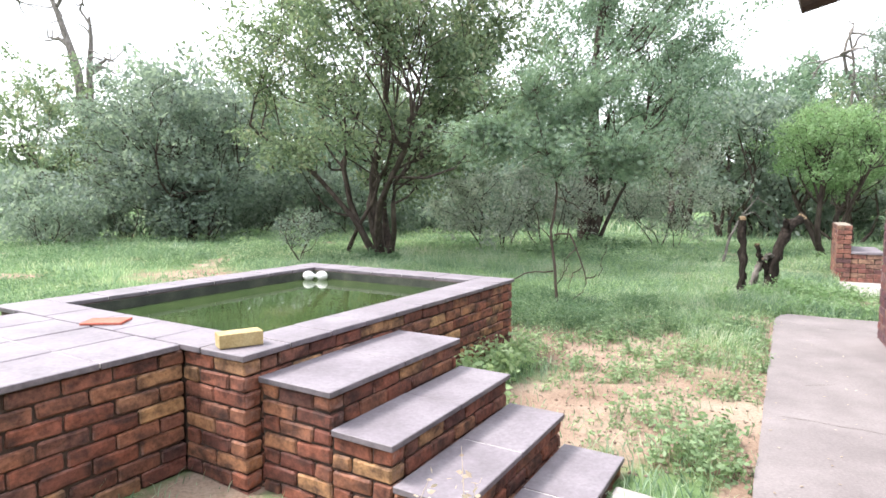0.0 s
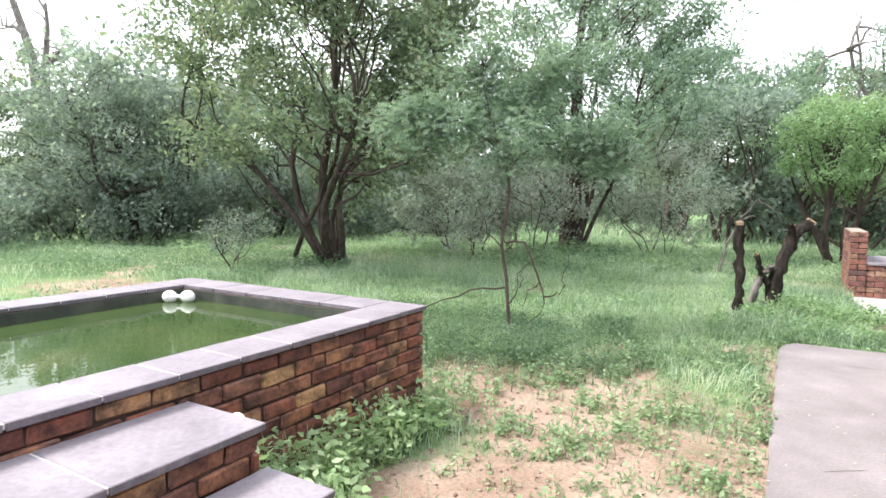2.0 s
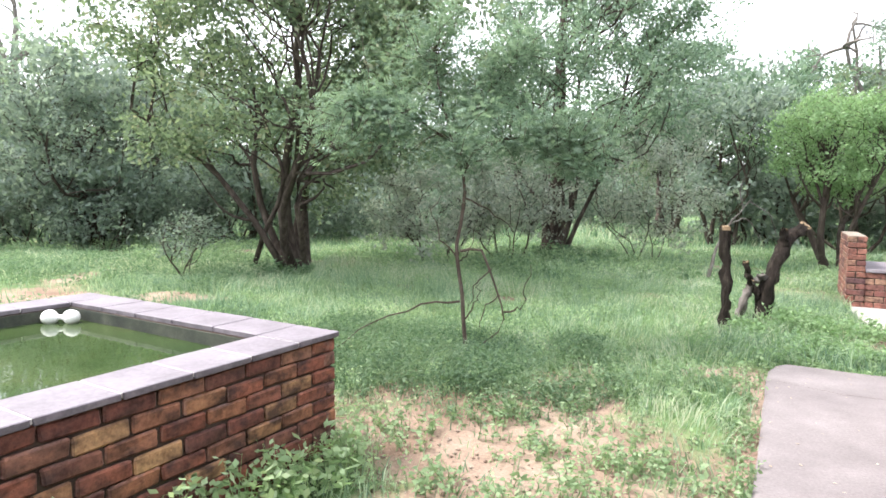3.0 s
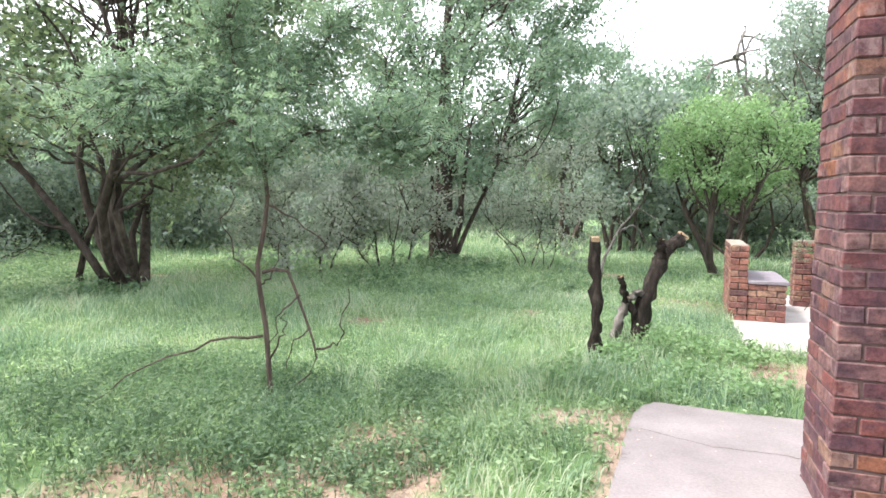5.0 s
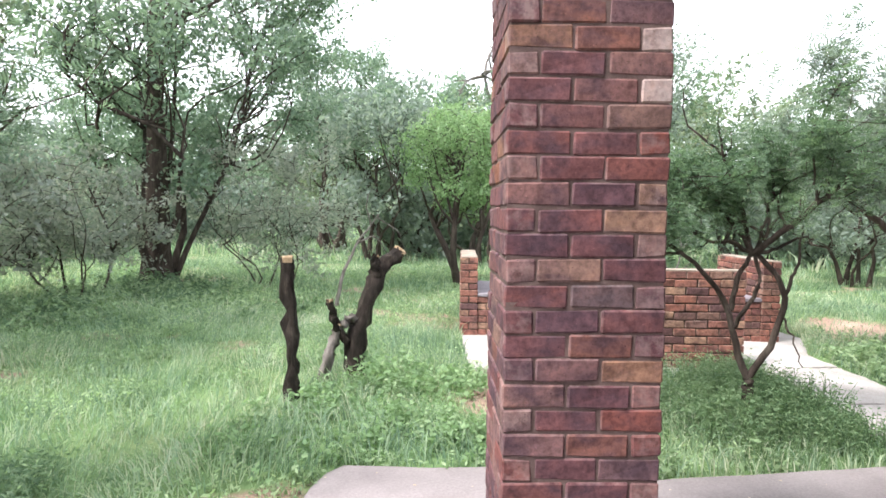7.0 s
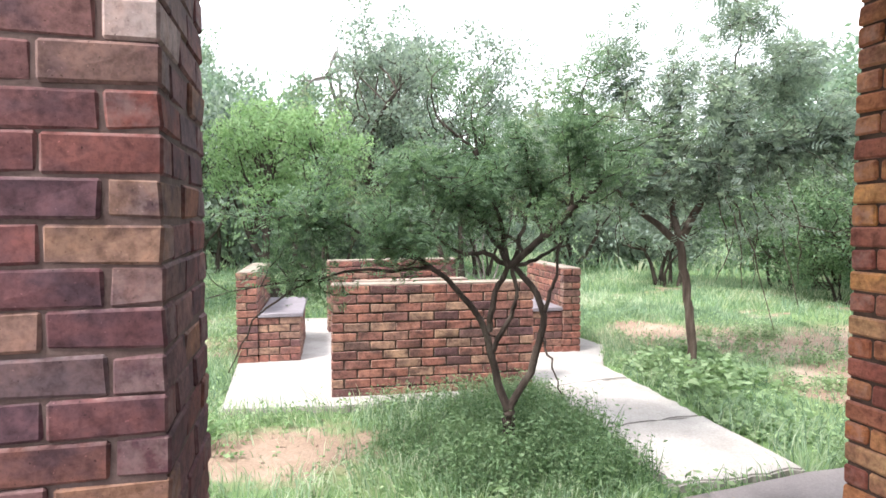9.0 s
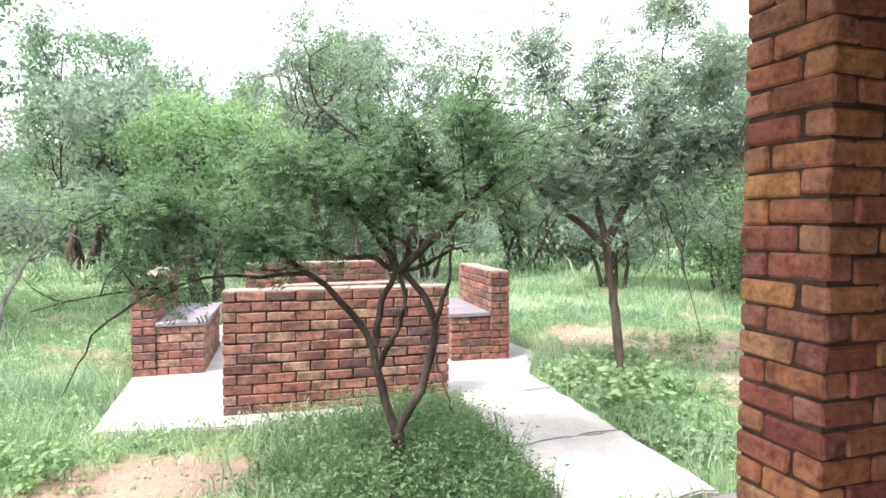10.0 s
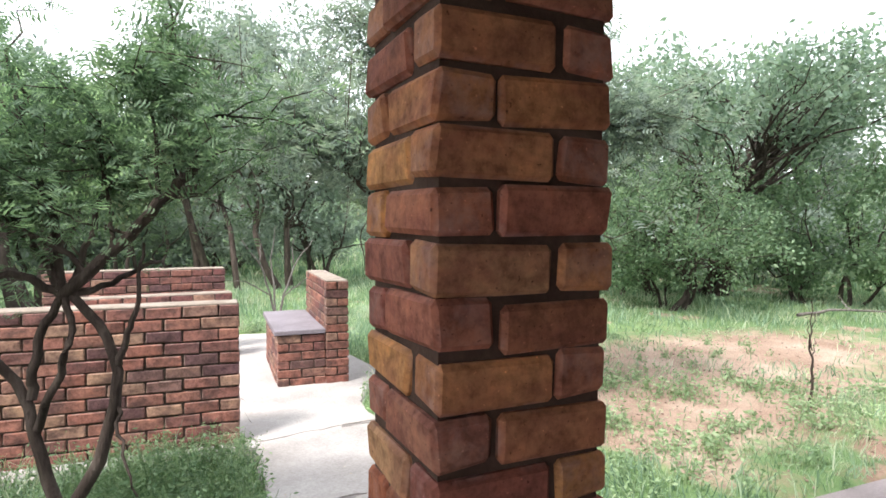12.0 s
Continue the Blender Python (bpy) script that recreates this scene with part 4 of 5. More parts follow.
def limb_tree(name, base, label, category, limbs, twigs, leaf_at, leaves, leaf, foliage, bark, seed, lump_r=0.28):
    """A small tree with given main limbs (points from its foot and radii), free twigs, and feathery leaves round leaf_at."""
    rng = np.random.default_rng(seed)
    root = thing(name, pose(*base), label, category)
    wood = []

    def smooth_line(pts, n):
        pts = np.array(pts, float)
        t, k = np.linspace(0, 1, n), np.linspace(0, 1, len(pts))
        p = np.stack([np.interp(t, k, pts[:, i]) for i in range(3)], 1)
        for _ in range(2):
            p[1:-1] = (p[:-2] + 2 * p[1:-1] + p[2:]) / 4
        p[1:-1] += rng.normal(0, 0.006, (n - 2, 3))
        return p
    lines = []
    for pts, r0, r1 in limbs:
        p = smooth_line(pts, 14)
        wood.append(tube(p, np.linspace(r0, r1, 14) * rng.uniform(0.98, 1.02, 14), 8))
        lines.append(p)
    for pts, r0 in twigs:
        p = smooth_line(pts, 10)
        p[1:-1] += rng.normal(0, 0.012, (8, 3))
        wood.append(tube(p, np.linspace(r0 * 1.1, 0.0035, 10), 5))
        lines.append(p)
    spots = []
    ends = np.concatenate([q[5:] for q in lines])
    for cx, cy, cz, rx, ry, rz, m in leaf_at:
        for _ in range(m):
            c = np.array([cx, cy, cz]) + rng.normal(0, 0.5, 3) * np.array([rx, ry, rz])
            st = ends[np.argmin(np.linalg.norm(ends - c, axis=1) + rng.uniform(0, 0.25, len(ends)))]
            w = wobbly(rng, st, c, 5, 0.8, 0.04)
            wood.append(tube(w, np.linspace(0.006, 0.0018, 5), 3))
            spots.append(w)
    v, f = join_arrays(wood)
    part("trunk", arrays_mesh("trunk", v, f, bark, True), None, root)
    tw = np.array(spots)
    idx, seg = rng.integers(0, len(tw), leaves), rng.uniform(0.8, 4.0, leaves)
    i0 = np.minimum(seg.astype(int), 3)
    fr = (seg - i0)[:, None]
    pos = tw[idx, i0] * (1 - fr) + tw[idx, i0 + 1] * fr + rng.normal(0, 1, (leaves, 3)) * lump_r * 0.25
    v, f = fern_leaves(rng, pos, leaf)
    part("crown", arrays_mesh("crown", v, f, foliage), None, root)
    return root


# small forked acacia in front of the screen wall: R is to its right, F away, seen from the veranda
def rf(r, a, z):
    return (0.81 * r + 0.58 * a, -0.58 * r + 0.81 * a, z)


limb_tree("tree", (7.215, 6.865, gz(7.215, 6.865) + 0.05), "small forked acacia with dark sinuous stems and feathery leaves", "tree",
          [([rf(0, 0, -0.1), rf(0, 0, 0.25), rf(0.0, 0, 0.36)], 0.046, 0.037),
           ([rf(0, 0, 0.34), rf(-0.1, 0.02, 0.55), rf(-0.13, 0.03, 0.85), rf(-0.28, 0, 1.1), rf(-0.55, -0.05, 1.33), rf(-0.75, -0.1, 1.45)], 0.029, 0.012),
           ([rf(0, 0, 0.34), rf(0.14, 0, 0.55), rf(0.21, -0.02, 0.85), rf(0.24, -0.02, 1.02), rf(0.12, 0.02, 1.2), rf(0.02, 0.03, 1.3)], 0.028, 0.018),
           ([rf(-0.13, 0.03, 0.85), rf(-0.1, 0.03, 1.1), rf(0.0, 0.03, 1.3)], 0.022, 0.016),
           ([rf(-0.12, 0.03, 0.7), rf(-0.02, -0.03, 0.9), rf(0.06, -0.03, 1.08), rf(0.02, 0.02, 1.28)], 0.018, 0.014),
           ([rf(0.0, 0.03, 1.28), rf(0.2, 0, 1.45), rf(0.4, -0.03, 1.66), rf(0.56, -0.06, 1.82)], 0.026, 0.02),
           ([rf(0.0, 0.03, 1.28), rf(-0.06, 0.1, 1.6), rf(-0.2, 0.15, 2.0), rf(-0.25, 0.15, 2.3)], 0.02, 0.007),
           ([rf(0.23, -0.02, 1.0), rf(0.3, -0.02, 1.2), rf(0.33, 0.0, 1.5)], 0.016, 0.006),
           ([rf(0.0, 0.03, 1.28), rf(-0.16, 0.0, 1.38), rf(-0.3, -0.04, 1.36), rf(-0.52, -0.06, 1.5)], 0.02, 0.008),
           ([rf(0.01, 0.03, 1.3), rf(-0.14, 0.06, 1.5), rf(-0.3, 0.08, 1.72), rf(-0.42, 0.1, 1.95)], 0.018, 0.007),
           ([rf(0.02, 0.03, 1.3), rf(0.1, 0.08, 1.55), rf(0.16, 0.1, 1.8), rf(0.1, 0.1, 2.1)], 0.017, 0.006),
           ([rf(0.02, 0.03, 1.27), rf(0.2, 0.06, 1.34), rf(0.34, 0.08, 1.42), rf(0.42, 0.06, 1.4)], 0.016, 0.006)],
          [([rf(-0.5, -0.05, 1.28), rf(-1.1, -0.2, 1.25), rf(-1.9, -0.3, 1.1)], 0.012), ([rf(-1.2, -0.2, 1.24), rf(-1.6, -0.25, 1.0), rf(-1.75, -0.3, 0.65)], 0.008),
           ([rf(-0.75, -0.1, 1.45), rf(-1.2, -0.2, 1.62), rf(-1.5, -0.2, 1.6)], 0.011), ([rf(0.2, 0, 0.85), rf(0.27, -0.1, 0.65), rf(0.33, -0.12, 0.48)], 0.009),
           ([rf(0.4, -0.03, 1.66), rf(0.35, 0, 2.0), rf(0.5, 0, 2.5)], 0.01), ([rf(-0.2, 0.15, 2.0), rf(-0.5, 0.1, 2.3), rf(-0.55, 0.1, 2.6)], 0.01),
           ([rf(0.1, 0.02, 1.36), rf(-0.3, 0.0, 1.7), rf(-0.6, 0, 1.95)], 0.012), ([rf(0.2, 0, 1.45), rf(0.15, 0.1, 1.75), rf(0.6, 0.1, 2.05)], 0.011)],
          [(*rf(-0.15, 0.05, 1.78), 0.7, 0.6, 0.3, 52), (*rf(0.55, 0.0, 2.08), 0.5, 0.5, 0.22, 34), (*rf(-0.55, 0.0, 1.75), 0.6, 0.5, 0.4, 40), (*rf(-1.0, -0.1, 1.5), 0.6, 0.4, 0.25, 28),
           (*rf(-0.3, 0.1, 2.35), 0.5, 0.4, 0.45, 8), (*rf(0.45, 0.0, 2.4), 0.3, 0.3, 0.4, 5), (*rf(-1.5, -0.25, 1.3), 0.5, 0.3, 0.25, 12)],
          14000, 0.052, LEAF_ACACIA, BARK, 15, 0.26)


limb_tree("tree", at(10.13, 7.46), "spreading acacia with brown trunk and fine drooping twigs", "tree",
          [([rf(0.03, 0, -0.1), rf(0.0, 0, 0.5), rf(-0.06, 0.02, 1.0), rf(-0.14, 0.03, 1.38)], 0.05, 0.04),
           ([rf(-0.14, 0.03, 1.36), rf(-0.4, 0, 1.58), rf(-0.62, -0.05, 1.74), rf(-1.0, -0.1, 2.05), rf(-1.5, -0.1, 2.3)], 0.04, 0.009),
           ([rf(-0.13, 0.03, 1.36), rf(0.03, 0.05, 1.66), rf(0.22, 0.1, 1.98), rf(0.35, 0.1, 2.5), rf(0.4, 0.1, 3.0)], 0.048, 0.012),
           ([rf(-0.14, 0.03, 1.4), rf(-0.2, 0.2, 1.9), rf(-0.1, 0.35, 2.5), rf(-0.15, 0.4, 3.1)], 0.036, 0.01),
           ([rf(0.22, 0.1, 1.96), rf(0.6, 0.1, 2.2), rf(1.0, 0.1, 2.35), rf(1.7, 0.1, 2.5)], 0.026, 0.008)],
          [([rf(0.3, 0, 1.95), rf(0.5, -0.1, 1.4), rf(0.75, -0.15, 0.5)], 0.010), ([rf(0.55, 0, 2.0), rf(0.8, -0.1, 1.5), rf(0.95, -0.2, 0.75)], 0.009), ([rf(0.8, 0, 2.2), rf(1.05, 0, 1.6), rf(1.0, -0.1, 1.0)], 0.008), ([rf(0.3, 0, 1.9), rf(0.42, -0.1, 1.4), rf(0.45, -0.1, 0.9)], 0.007), ([rf(0.5, 0, 2.1), rf(0.66, 0, 1.5), rf(0.6, 0, 0.95)], 0.007),
           ([rf(0.2, 0, 1.9), rf(0.3, -0.15, 1.3), rf(0.15, -0.2, 1.0)], 0.007), ([rf(-0.6, 0, 1.74), rf(-0.8, 0, 1.5), rf(-0.75, 0, 1.2)], 0.007), ([rf(0.35, 0.1, 2.5), rf(0.9, 0.2, 2.9), rf(1.2, 0.2, 3.3)], 0.012),
           ([rf(-0.1, 0.35, 2.5), rf(-0.6, 0.4, 2.9), rf(-0.8, 0.4, 3.4)], 0.012), ([rf(0.4, 0.1, 3.0), rf(0.5, 0.1, 3.5), rf(0.4, 0.1, 3.9)], 0.009)],
          [(*rf(0.1, 0.2, 2.5), 1.3, 1.0, 0.7, 90), (*rf(-0.7, 0.1, 2.3), 0.9, 0.8, 0.55, 54), (*rf(1.0, 0.1, 2.5), 1.1, 0.8, 0.7, 70), (*rf(0.3, 0.2, 3.3), 1.2, 0.9, 0.6, 60), (*rf(0.45, 0, 1.95), 0.8, 0.6, 0.35, 40), (*rf(-0.3, 0, 1.95), 0.7, 0.6, 0.3, 24), (*rf(-0.7, 0.3, 3.2), 0.5, 0.5, 0.5, 16), (*rf(1.1, 0.2, 3.2), 0.5, 0.5, 0.4, 14), (*rf(-1.35, 0, 2.4), 0.7, 0.6, 0.4, 36), (*rf(1.6, 0.1, 2.45), 0.8, 0.6, 0.45, 44)],
          17000, 0.095, LEAF_GREY, REDBARK, 16, 0.36)
limb_tree("sapling", at(1.19, 7.06), "slender feathery acacia sapling with bare thorny lower twigs", "tree",
          [([(0.05, 0, -0.1), (0.04, 0, 0.4), (-0.03, 0, 0.9), (-0.06, 0.02, 1.1), (0.07, 0.03, 1.56), (-0.02, 0.05, 1.8), (-0.1, 0.06, 2.05)], 0.021, 0.013),
           ([(-0.08, 0.06, 2.0), (-0.2, 0.1, 2.4), (-0.3, 0.2, 2.9)], 0.018, 0.006), ([(-0.02, 0.05, 1.8), (0.3, 0.1, 2.05), (0.75, 0.15, 2.1), (1.2, 0.1, 1.85)], 0.016, 0.005),
           ([(-0.08, 0.06, 2.0), (-0.5, 0.1, 2.3), (-1.0, 0.15, 2.4)], 0.016, 0.005), ([(-0.1, 0.06, 2.05), (0.2, 0.3, 2.5), (0.5, 0.4, 2.9)], 0.015, 0.005)],
          [([(0.0, 0, 1.0), (0.2, -0.05, 1.15), (0.32, -0.1, 0.75), (0.45, -0.1, 0.45), (0.42, -0.12, 0.25), (0.1, -0.15, 0.05)], 0.014), ([(0.42, -0.1, 0.45), (0.62, -0.12, 0.5), (0.66, -0.12, 0.9)], 0.009),
           ([(0.0, 0, 0.52), (-0.35, -0.05, 0.5), (-0.8, -0.15, 0.35), (-1.25, -0.2, 0.02)], 0.011), ([(0.3, -0.1, 0.85), (0.15, -0.12, 0.7), (0.08, -0.15, 0.45)], 0.008), ([(0.05, 0, 0.35), (0.16, -0.06, 0.5), (0.2, -0.1, 0.72)], 0.008), ([(0.06, 0, 0.2), (0.0, -0.08, 0.05), (-0.1, -0.12, -0.04)], 0.008), ([(0.38, -0.1, 0.6), (0.24, -0.1, 0.5), (0.2, -0.1, 0.3)], 0.007), ([(-0.04, 0, 0.95), (-0.2, -0.05, 1.15), (-0.28, -0.08, 1.4)], 0.008), ([(0.05, 0, 1.5), (0.25, -0.05, 1.42), (0.5, -0.1, 1.2)], 0.008), ([(-0.03, 0, 0.9), (0.1, 0, 1.0), (0.14, 0, 1.25)], 0.007)],
          [(-0.1, 0.1, 2.3, 0.7, 0.6, 0.3, 26), (0.55, 0.15, 2.15, 0.7, 0.5, 0.22, 22), (-0.75, 0.15, 2.4, 0.7, 0.5, 0.25, 24), (0.2, 0.3, 2.75, 0.7, 0.6, 0.3, 18), (1.05, 0.1, 1.95, 0.4, 0.3, 0.15, 8), (-0.35, 0.2, 2.85, 0.5, 0.5, 0.3, 12), (-1.3, 0.1, 2.3, 0.6, 0.5, 0.25, 16), (1.2, 0.2, 2.35, 0.6, 0.5, 0.25, 14), (0.0, -0.3, 2.2, 0.8, 0.5, 0.25, 16), (-0.9, 0.0, 2.0, 0.8, 0.5, 0.2, 20), (0.5, 0.1, 1.85, 0.7, 0.5, 0.15, 14), (-0.4, 0.2, 3.2, 0.8, 0.6, 0.25, 16), (0.7, 0.3, 2.95, 0.7, 0.5, 0.2, 14)],
          14000, 0.066, LEAF_FINE, REDBARK, 13, 0.36)


def bushveld():
    """The wood behind: trees and shrubs of several kinds along an arc round the garden."""
    rng = random.Random(21)
    kinds = [("bush tree with grey-green leaves", LEAF_GREY, (0, 0, 2.9, 2.3, 2.3, 1.9), 0.7, 6400, 0.16), ("bush tree with olive leaves", LEAF_OLIVE, (0, 0, 3.2, 2.2, 2.2, 2.2), 0.9, 6400, 0.16),
             ("feathery acacia tree of the bushveld", LEAF_FINE, (0, 0, 3.7, 2.6, 2.6, 1.7), 1.4, 6400, 0.16), ("low shrub in the undergrowth", LEAF_GREY, (0, 0, 0.95, 1.6, 1.6, 0.85), 0.15, 4000, 0.15)]
    protos = []
    for i, (lab, fol, crown, low, n, sz) in enumerate(kinds):
        nm = "shrub" if i == 3 else "tree"
        protos.append(make_tree(nm, (0, 0, 0), lab, nm, crown, 5, 0.062 if i < 3 else 0.025, leaves=n, lumps=56, lump_r=0.6, leaf=sz, aspect=0.45, foliage=fol, seed=60 + i, group="bushveld trees" if i < 3 else "bushveld shrubs", spread=0.3, low=low, twigs=2, wob=0.9, fine=False))
    used = set()

    def put(k, x, y, s):
        m = pose(x, y, gz(x, y), 0, 0, rng.uniform(0, 360)) @ Matrix.Diagonal((s, s, s * rng.uniform(0.9, 1.15), 1))
        ob = protos[k] if k not in used else copy_thing(protos[k], pose(0, 0, 0))
        used.add(k)
        ob.matrix_basis = m
    for ring, (r0, r1, count) in enumerate(((15.5, 18.5, 12), (20, 26, 20), (29, 42, 18))):
        for i in range(count):
            a = -35 + 190 * (i + rng.uniform(-0.3, 0.3)) / count
            r = rng.uniform(r0, r1)
            k = rng.randrange(3)
            s = rng.uniform(0.8, 1.2) * (0.95, 1.1, 1.45)[ring]
            if ring == 0 and (56 < a < 110 or 2 < a < 30):
                continue
            if i % 2 and ((ring == 1 and 15 < a < 95) or (ring == 0 and 30 < a < 56)):
                rng.uniform(0, 360), rng.uniform(0, 1)
                continue
            put(k, 4 + r * math.cos(radians(a)), 4 + r * math.sin(radians(a)), s)
    for i in range(40):
        a = radians(-35 + 190 * (i + rng.uniform(-0.4, 0.4)) / 40)
        r = rng.uniform(18.5, 31)
        put(3, 4 + r * math.cos(a), 4 + r * math.sin(a), rng.uniform(0.8, 1.6))
    for i in range(9):
        a, r = radians(112 + 5 * i + rng.uniform(-2, 2)), rng.uniform(15.5, 19.0)
        put(3, 4 + r * math.cos(a), 4 + r * math.sin(a), rng.uniform(0.65, 1.1))
    for x, y, k, size in ((11.2, 19.6, 1, 0.85), (14.9, 17.2, 0, 0.8), (17.0, 12.6, 0, 0.8)):
        put(k, x, y, size)
    put(0, 8.6, 22.5, 1.2)
    put(2, 10.2, 23.5, 1.1)


bushveld()


def far_wood():
    """A closed line of distant wood."""
    rng = np.random.default_rng(5)
    n = 720
    a = np.linspace(0, 2 * np.pi, n)
    top = 5.0 + 1.6 * np.interp(np.arange(n), np.arange(0, n + 9, 9), rng.uniform(-1, 1, n // 9 + 1)) + rng.normal(0, 0.5, n)
    chunks = []
    for k, (rr, lift) in enumerate(((58, 0.0), (61, 0.9))):
        low = np.stack([4 + rr * np.cos(a), 4 + rr * np.sin(a), np.full(n, -0.5)], 1)
        mid = np.stack([4 + (rr + 1.5) * np.cos(a), 4 + (rr + 1.5) * np.sin(a), top * 0.55 + rng.normal(0, 0.4, n)], 1)
        high = np.stack([4 + (rr + 2.5) * np.cos(a), 4 + (rr + 2.5) * np.sin(a), np.roll(top, 40 * k) + lift], 1)
        i = np.arange(n - 1)[:, None]
        v = np.concatenate([low, mid, high])
        f = np.concatenate([i + np.array([0, 1, n + 1, n]), i + np.array([n, n + 1, 2 * n + 1, 2 * n])])
        chunks.append((v, f))
    v, f = join_arrays(chunks)
    tagged(new("backdrop", arrays_mesh("backdrop", v, f, HAZYGREEN)), "distant line of green bushveld trees", "backdrop", kind="structure")


# greens lightened so the colour itself gives the distance haze
HAZYGREEN = rough_material("hazy_foliage", (0.08, 0.125, 0.075), (0.13, 0.19, 0.115), (0.19, 0.25, 0.155), 0.8, 0.95, 6, 1.0, "World", None, 0.4)
far_wood()


# ---- grass ----
def blocked(x, y):
    u, v = UVof(x, y)
    b = inside(SLAB_POLY, x, y) | inside(PATH_EDGE, x, y) | inside(PAD_EDGE, x, y)
    b |= (u > PU0) & (u < PU1) & (v > PV0) & (v < PV1)
    b |= (u > -3.45) & (u < -1.71) & (v > -1.6) & (v < PV0)
    b |= (u > PU1) & (u < 0.28) & (v > 1.47) & (v < 2.78)
    return b


def blades(name, label, count, region, height, width, seed, keep):
    rng = np.random.default_rng(seed)
    x, y = region(rng, count)
    ok = ~blocked(x, y) & (rng.uniform(0, 1, len(x)) < keep(x, y))
    x, y = x[ok], y[ok]
    n = len(x)
    z = ground_z(x, y) - 0.01
    tall = 0.3 + (0.65 * value_noise(x, y, 31, 1.3) + 0.5 * value_noise(x, y, 32, 0.3)) * (0.35 + 0.65 * turf_at(x, y))
    h = height * tall * rng.uniform(0.35, 1.35, n)
    a = rng.uniform(0, 2 * np.pi, n)
    la = 9.0 * value_noise(x, y, 33, 0.45) + rng.normal(0, 0.9, n)
    ln = h * rng.uniform(0.15, 1.1, n)
    wx, wy = np.cos(a) * width, np.sin(a) * width
    lx, ly = np.cos(la) * ln, np.sin(la) * ln
    w = rng.uniform(0.6, 1.3, n)
    p0 = np.stack([x - wx * w / 2, y - wy * w / 2, z], 1)
    p1 = np.stack([x + wx * w / 2, y + wy * w / 2, z], 1)
    p2 = np.stack([x + lx * 0.35 + wx * w * 0.4, y + ly * 0.35 + wy * w * 0.4, z + h * 0.62], 1)
    p3 = np.stack([x + lx * 0.35 - wx * w * 0.4, y + ly * 0.35 - wy * w * 0.4, z + h * 0.62], 1)
    p4 = np.stack([x + lx, y + ly, z + h * 0.95], 1)
    v = np.stack([p0, p1, p2, p3, p4], 1).reshape(-1, 3)
    b = np.arange(n)[:, None] * 5
    f = np.concatenate([b + np.array([0, 1, 2]), b + np.array([0, 2, 3]), b + np.array([3, 2, 4])], 0)
    tagged(new(name, arrays_mesh(name, v, f, GRASS_MAT)), label, "grass", kind="stuff")


def rect(x0, x1, y0, y1):
    return lambda rng, n: (rng.uniform(x0, x1, n), rng.uniform(y0, y1, n))


def sector(r0, r1):
    def pick(rng, n):
        r = np.sqrt(rng.uniform(r0 * r0, r1 * r1, n))
        a = np.radians(rng.uniform(-15, 150, n))
        return 4.5 + r * np.cos(a), 4.0 + r * np.sin(a)
    return pick


blades("grass", "fresh green ankle-high grass in the garden", 185000, rect(-4.5, 14, 2, 12.5), 0.16, 0.0075, 71, lambda x, y: turf_at(x, y) ** 1.5 * 0.9 + 0.07)
blades("grass", "sparse grass in the corner between deck and steps", 7000, rect(-1.6, 1.4, -0.6, 2.2), 0.12, 0.007, 75, lambda x, y: 0.15 + 0.4 * turf_at(x, y))
blades("grass", "grass beyond the raised pool", 40000, rect(-15, -2.5, 1.0, 13.5), 0.17, 0.011, 74, lambda x, y: turf_at(x, y) ** 1.5 * (np.hypot(x + 2.5, y - 8) > 2) + 0.03)
blades("grass", "green grass running back under the trees", 66000, sector(8.5, 18), 0.17, 0.014, 72, lambda x, y: turf_at(x, y) ** 1.3)
blades("grass", "far grass among the bushveld trees", 26000, sector(18, 34), 0.4, 0.05, 73, lambda x, y: turf_at(x, y))


# ---- weeds and small plants ----
def leafy(name, label, spots, seed, leaf, foliage=LEAF_WEED, stem=True, aspect=0.5, kind="stuff"):
    """Broad-leaved weeds. spots: x, y, spread, height, how many shoots."""
    rng = np.random.default_rng(seed)
    chunks, wood = [], []
    for x, y, spread, h, n in spots:
        px, py = x + rng.normal(0, spread * 0.5, n), y + rng.normal(0, spread * 0.5, n)
        ok = ~blocked(px, py)
        for qx, qy in zip(px[ok], py[ok]):
            fall = math.exp(-((qx - x) ** 2 + (qy - y) ** 2) / (spread * spread + 1e-6))
            hh = h * rng.uniform(0.35, 1.0) * (0.45 + 0.55 * fall)
            z = gz(qx, qy)
            tip = np.array([qx + rng.normal(0, hh * 0.3), qy + rng.normal(0, hh * 0.3), z + hh])
            k = int(5 + hh * 30)
            t = rng.uniform(0.15, 1.0, (k, 1))
            pos = np.array([qx, qy, z]) * (1 - t) + tip * t + rng.normal(0, 0.022 + 0.03 * hh, (k, 3))
            chunks.append(leaf_quads(rng, pos, leaf, aspect, -0.1, 0.55))
            if stem:
                wood.append(tube(np.array([[qx, qy, z - 0.02], [(qx + tip[0]) / 2 + 0.01, (qy + tip[1]) / 2, z + hh * 0.55], tip]), [0.003, 0.0025, 0.001], 4))
    v, f = join_arrays(chunks + wood)
    tagged(new(name, arrays_mesh(name, v, f, foliage)), label, "weeds", kind=kind)


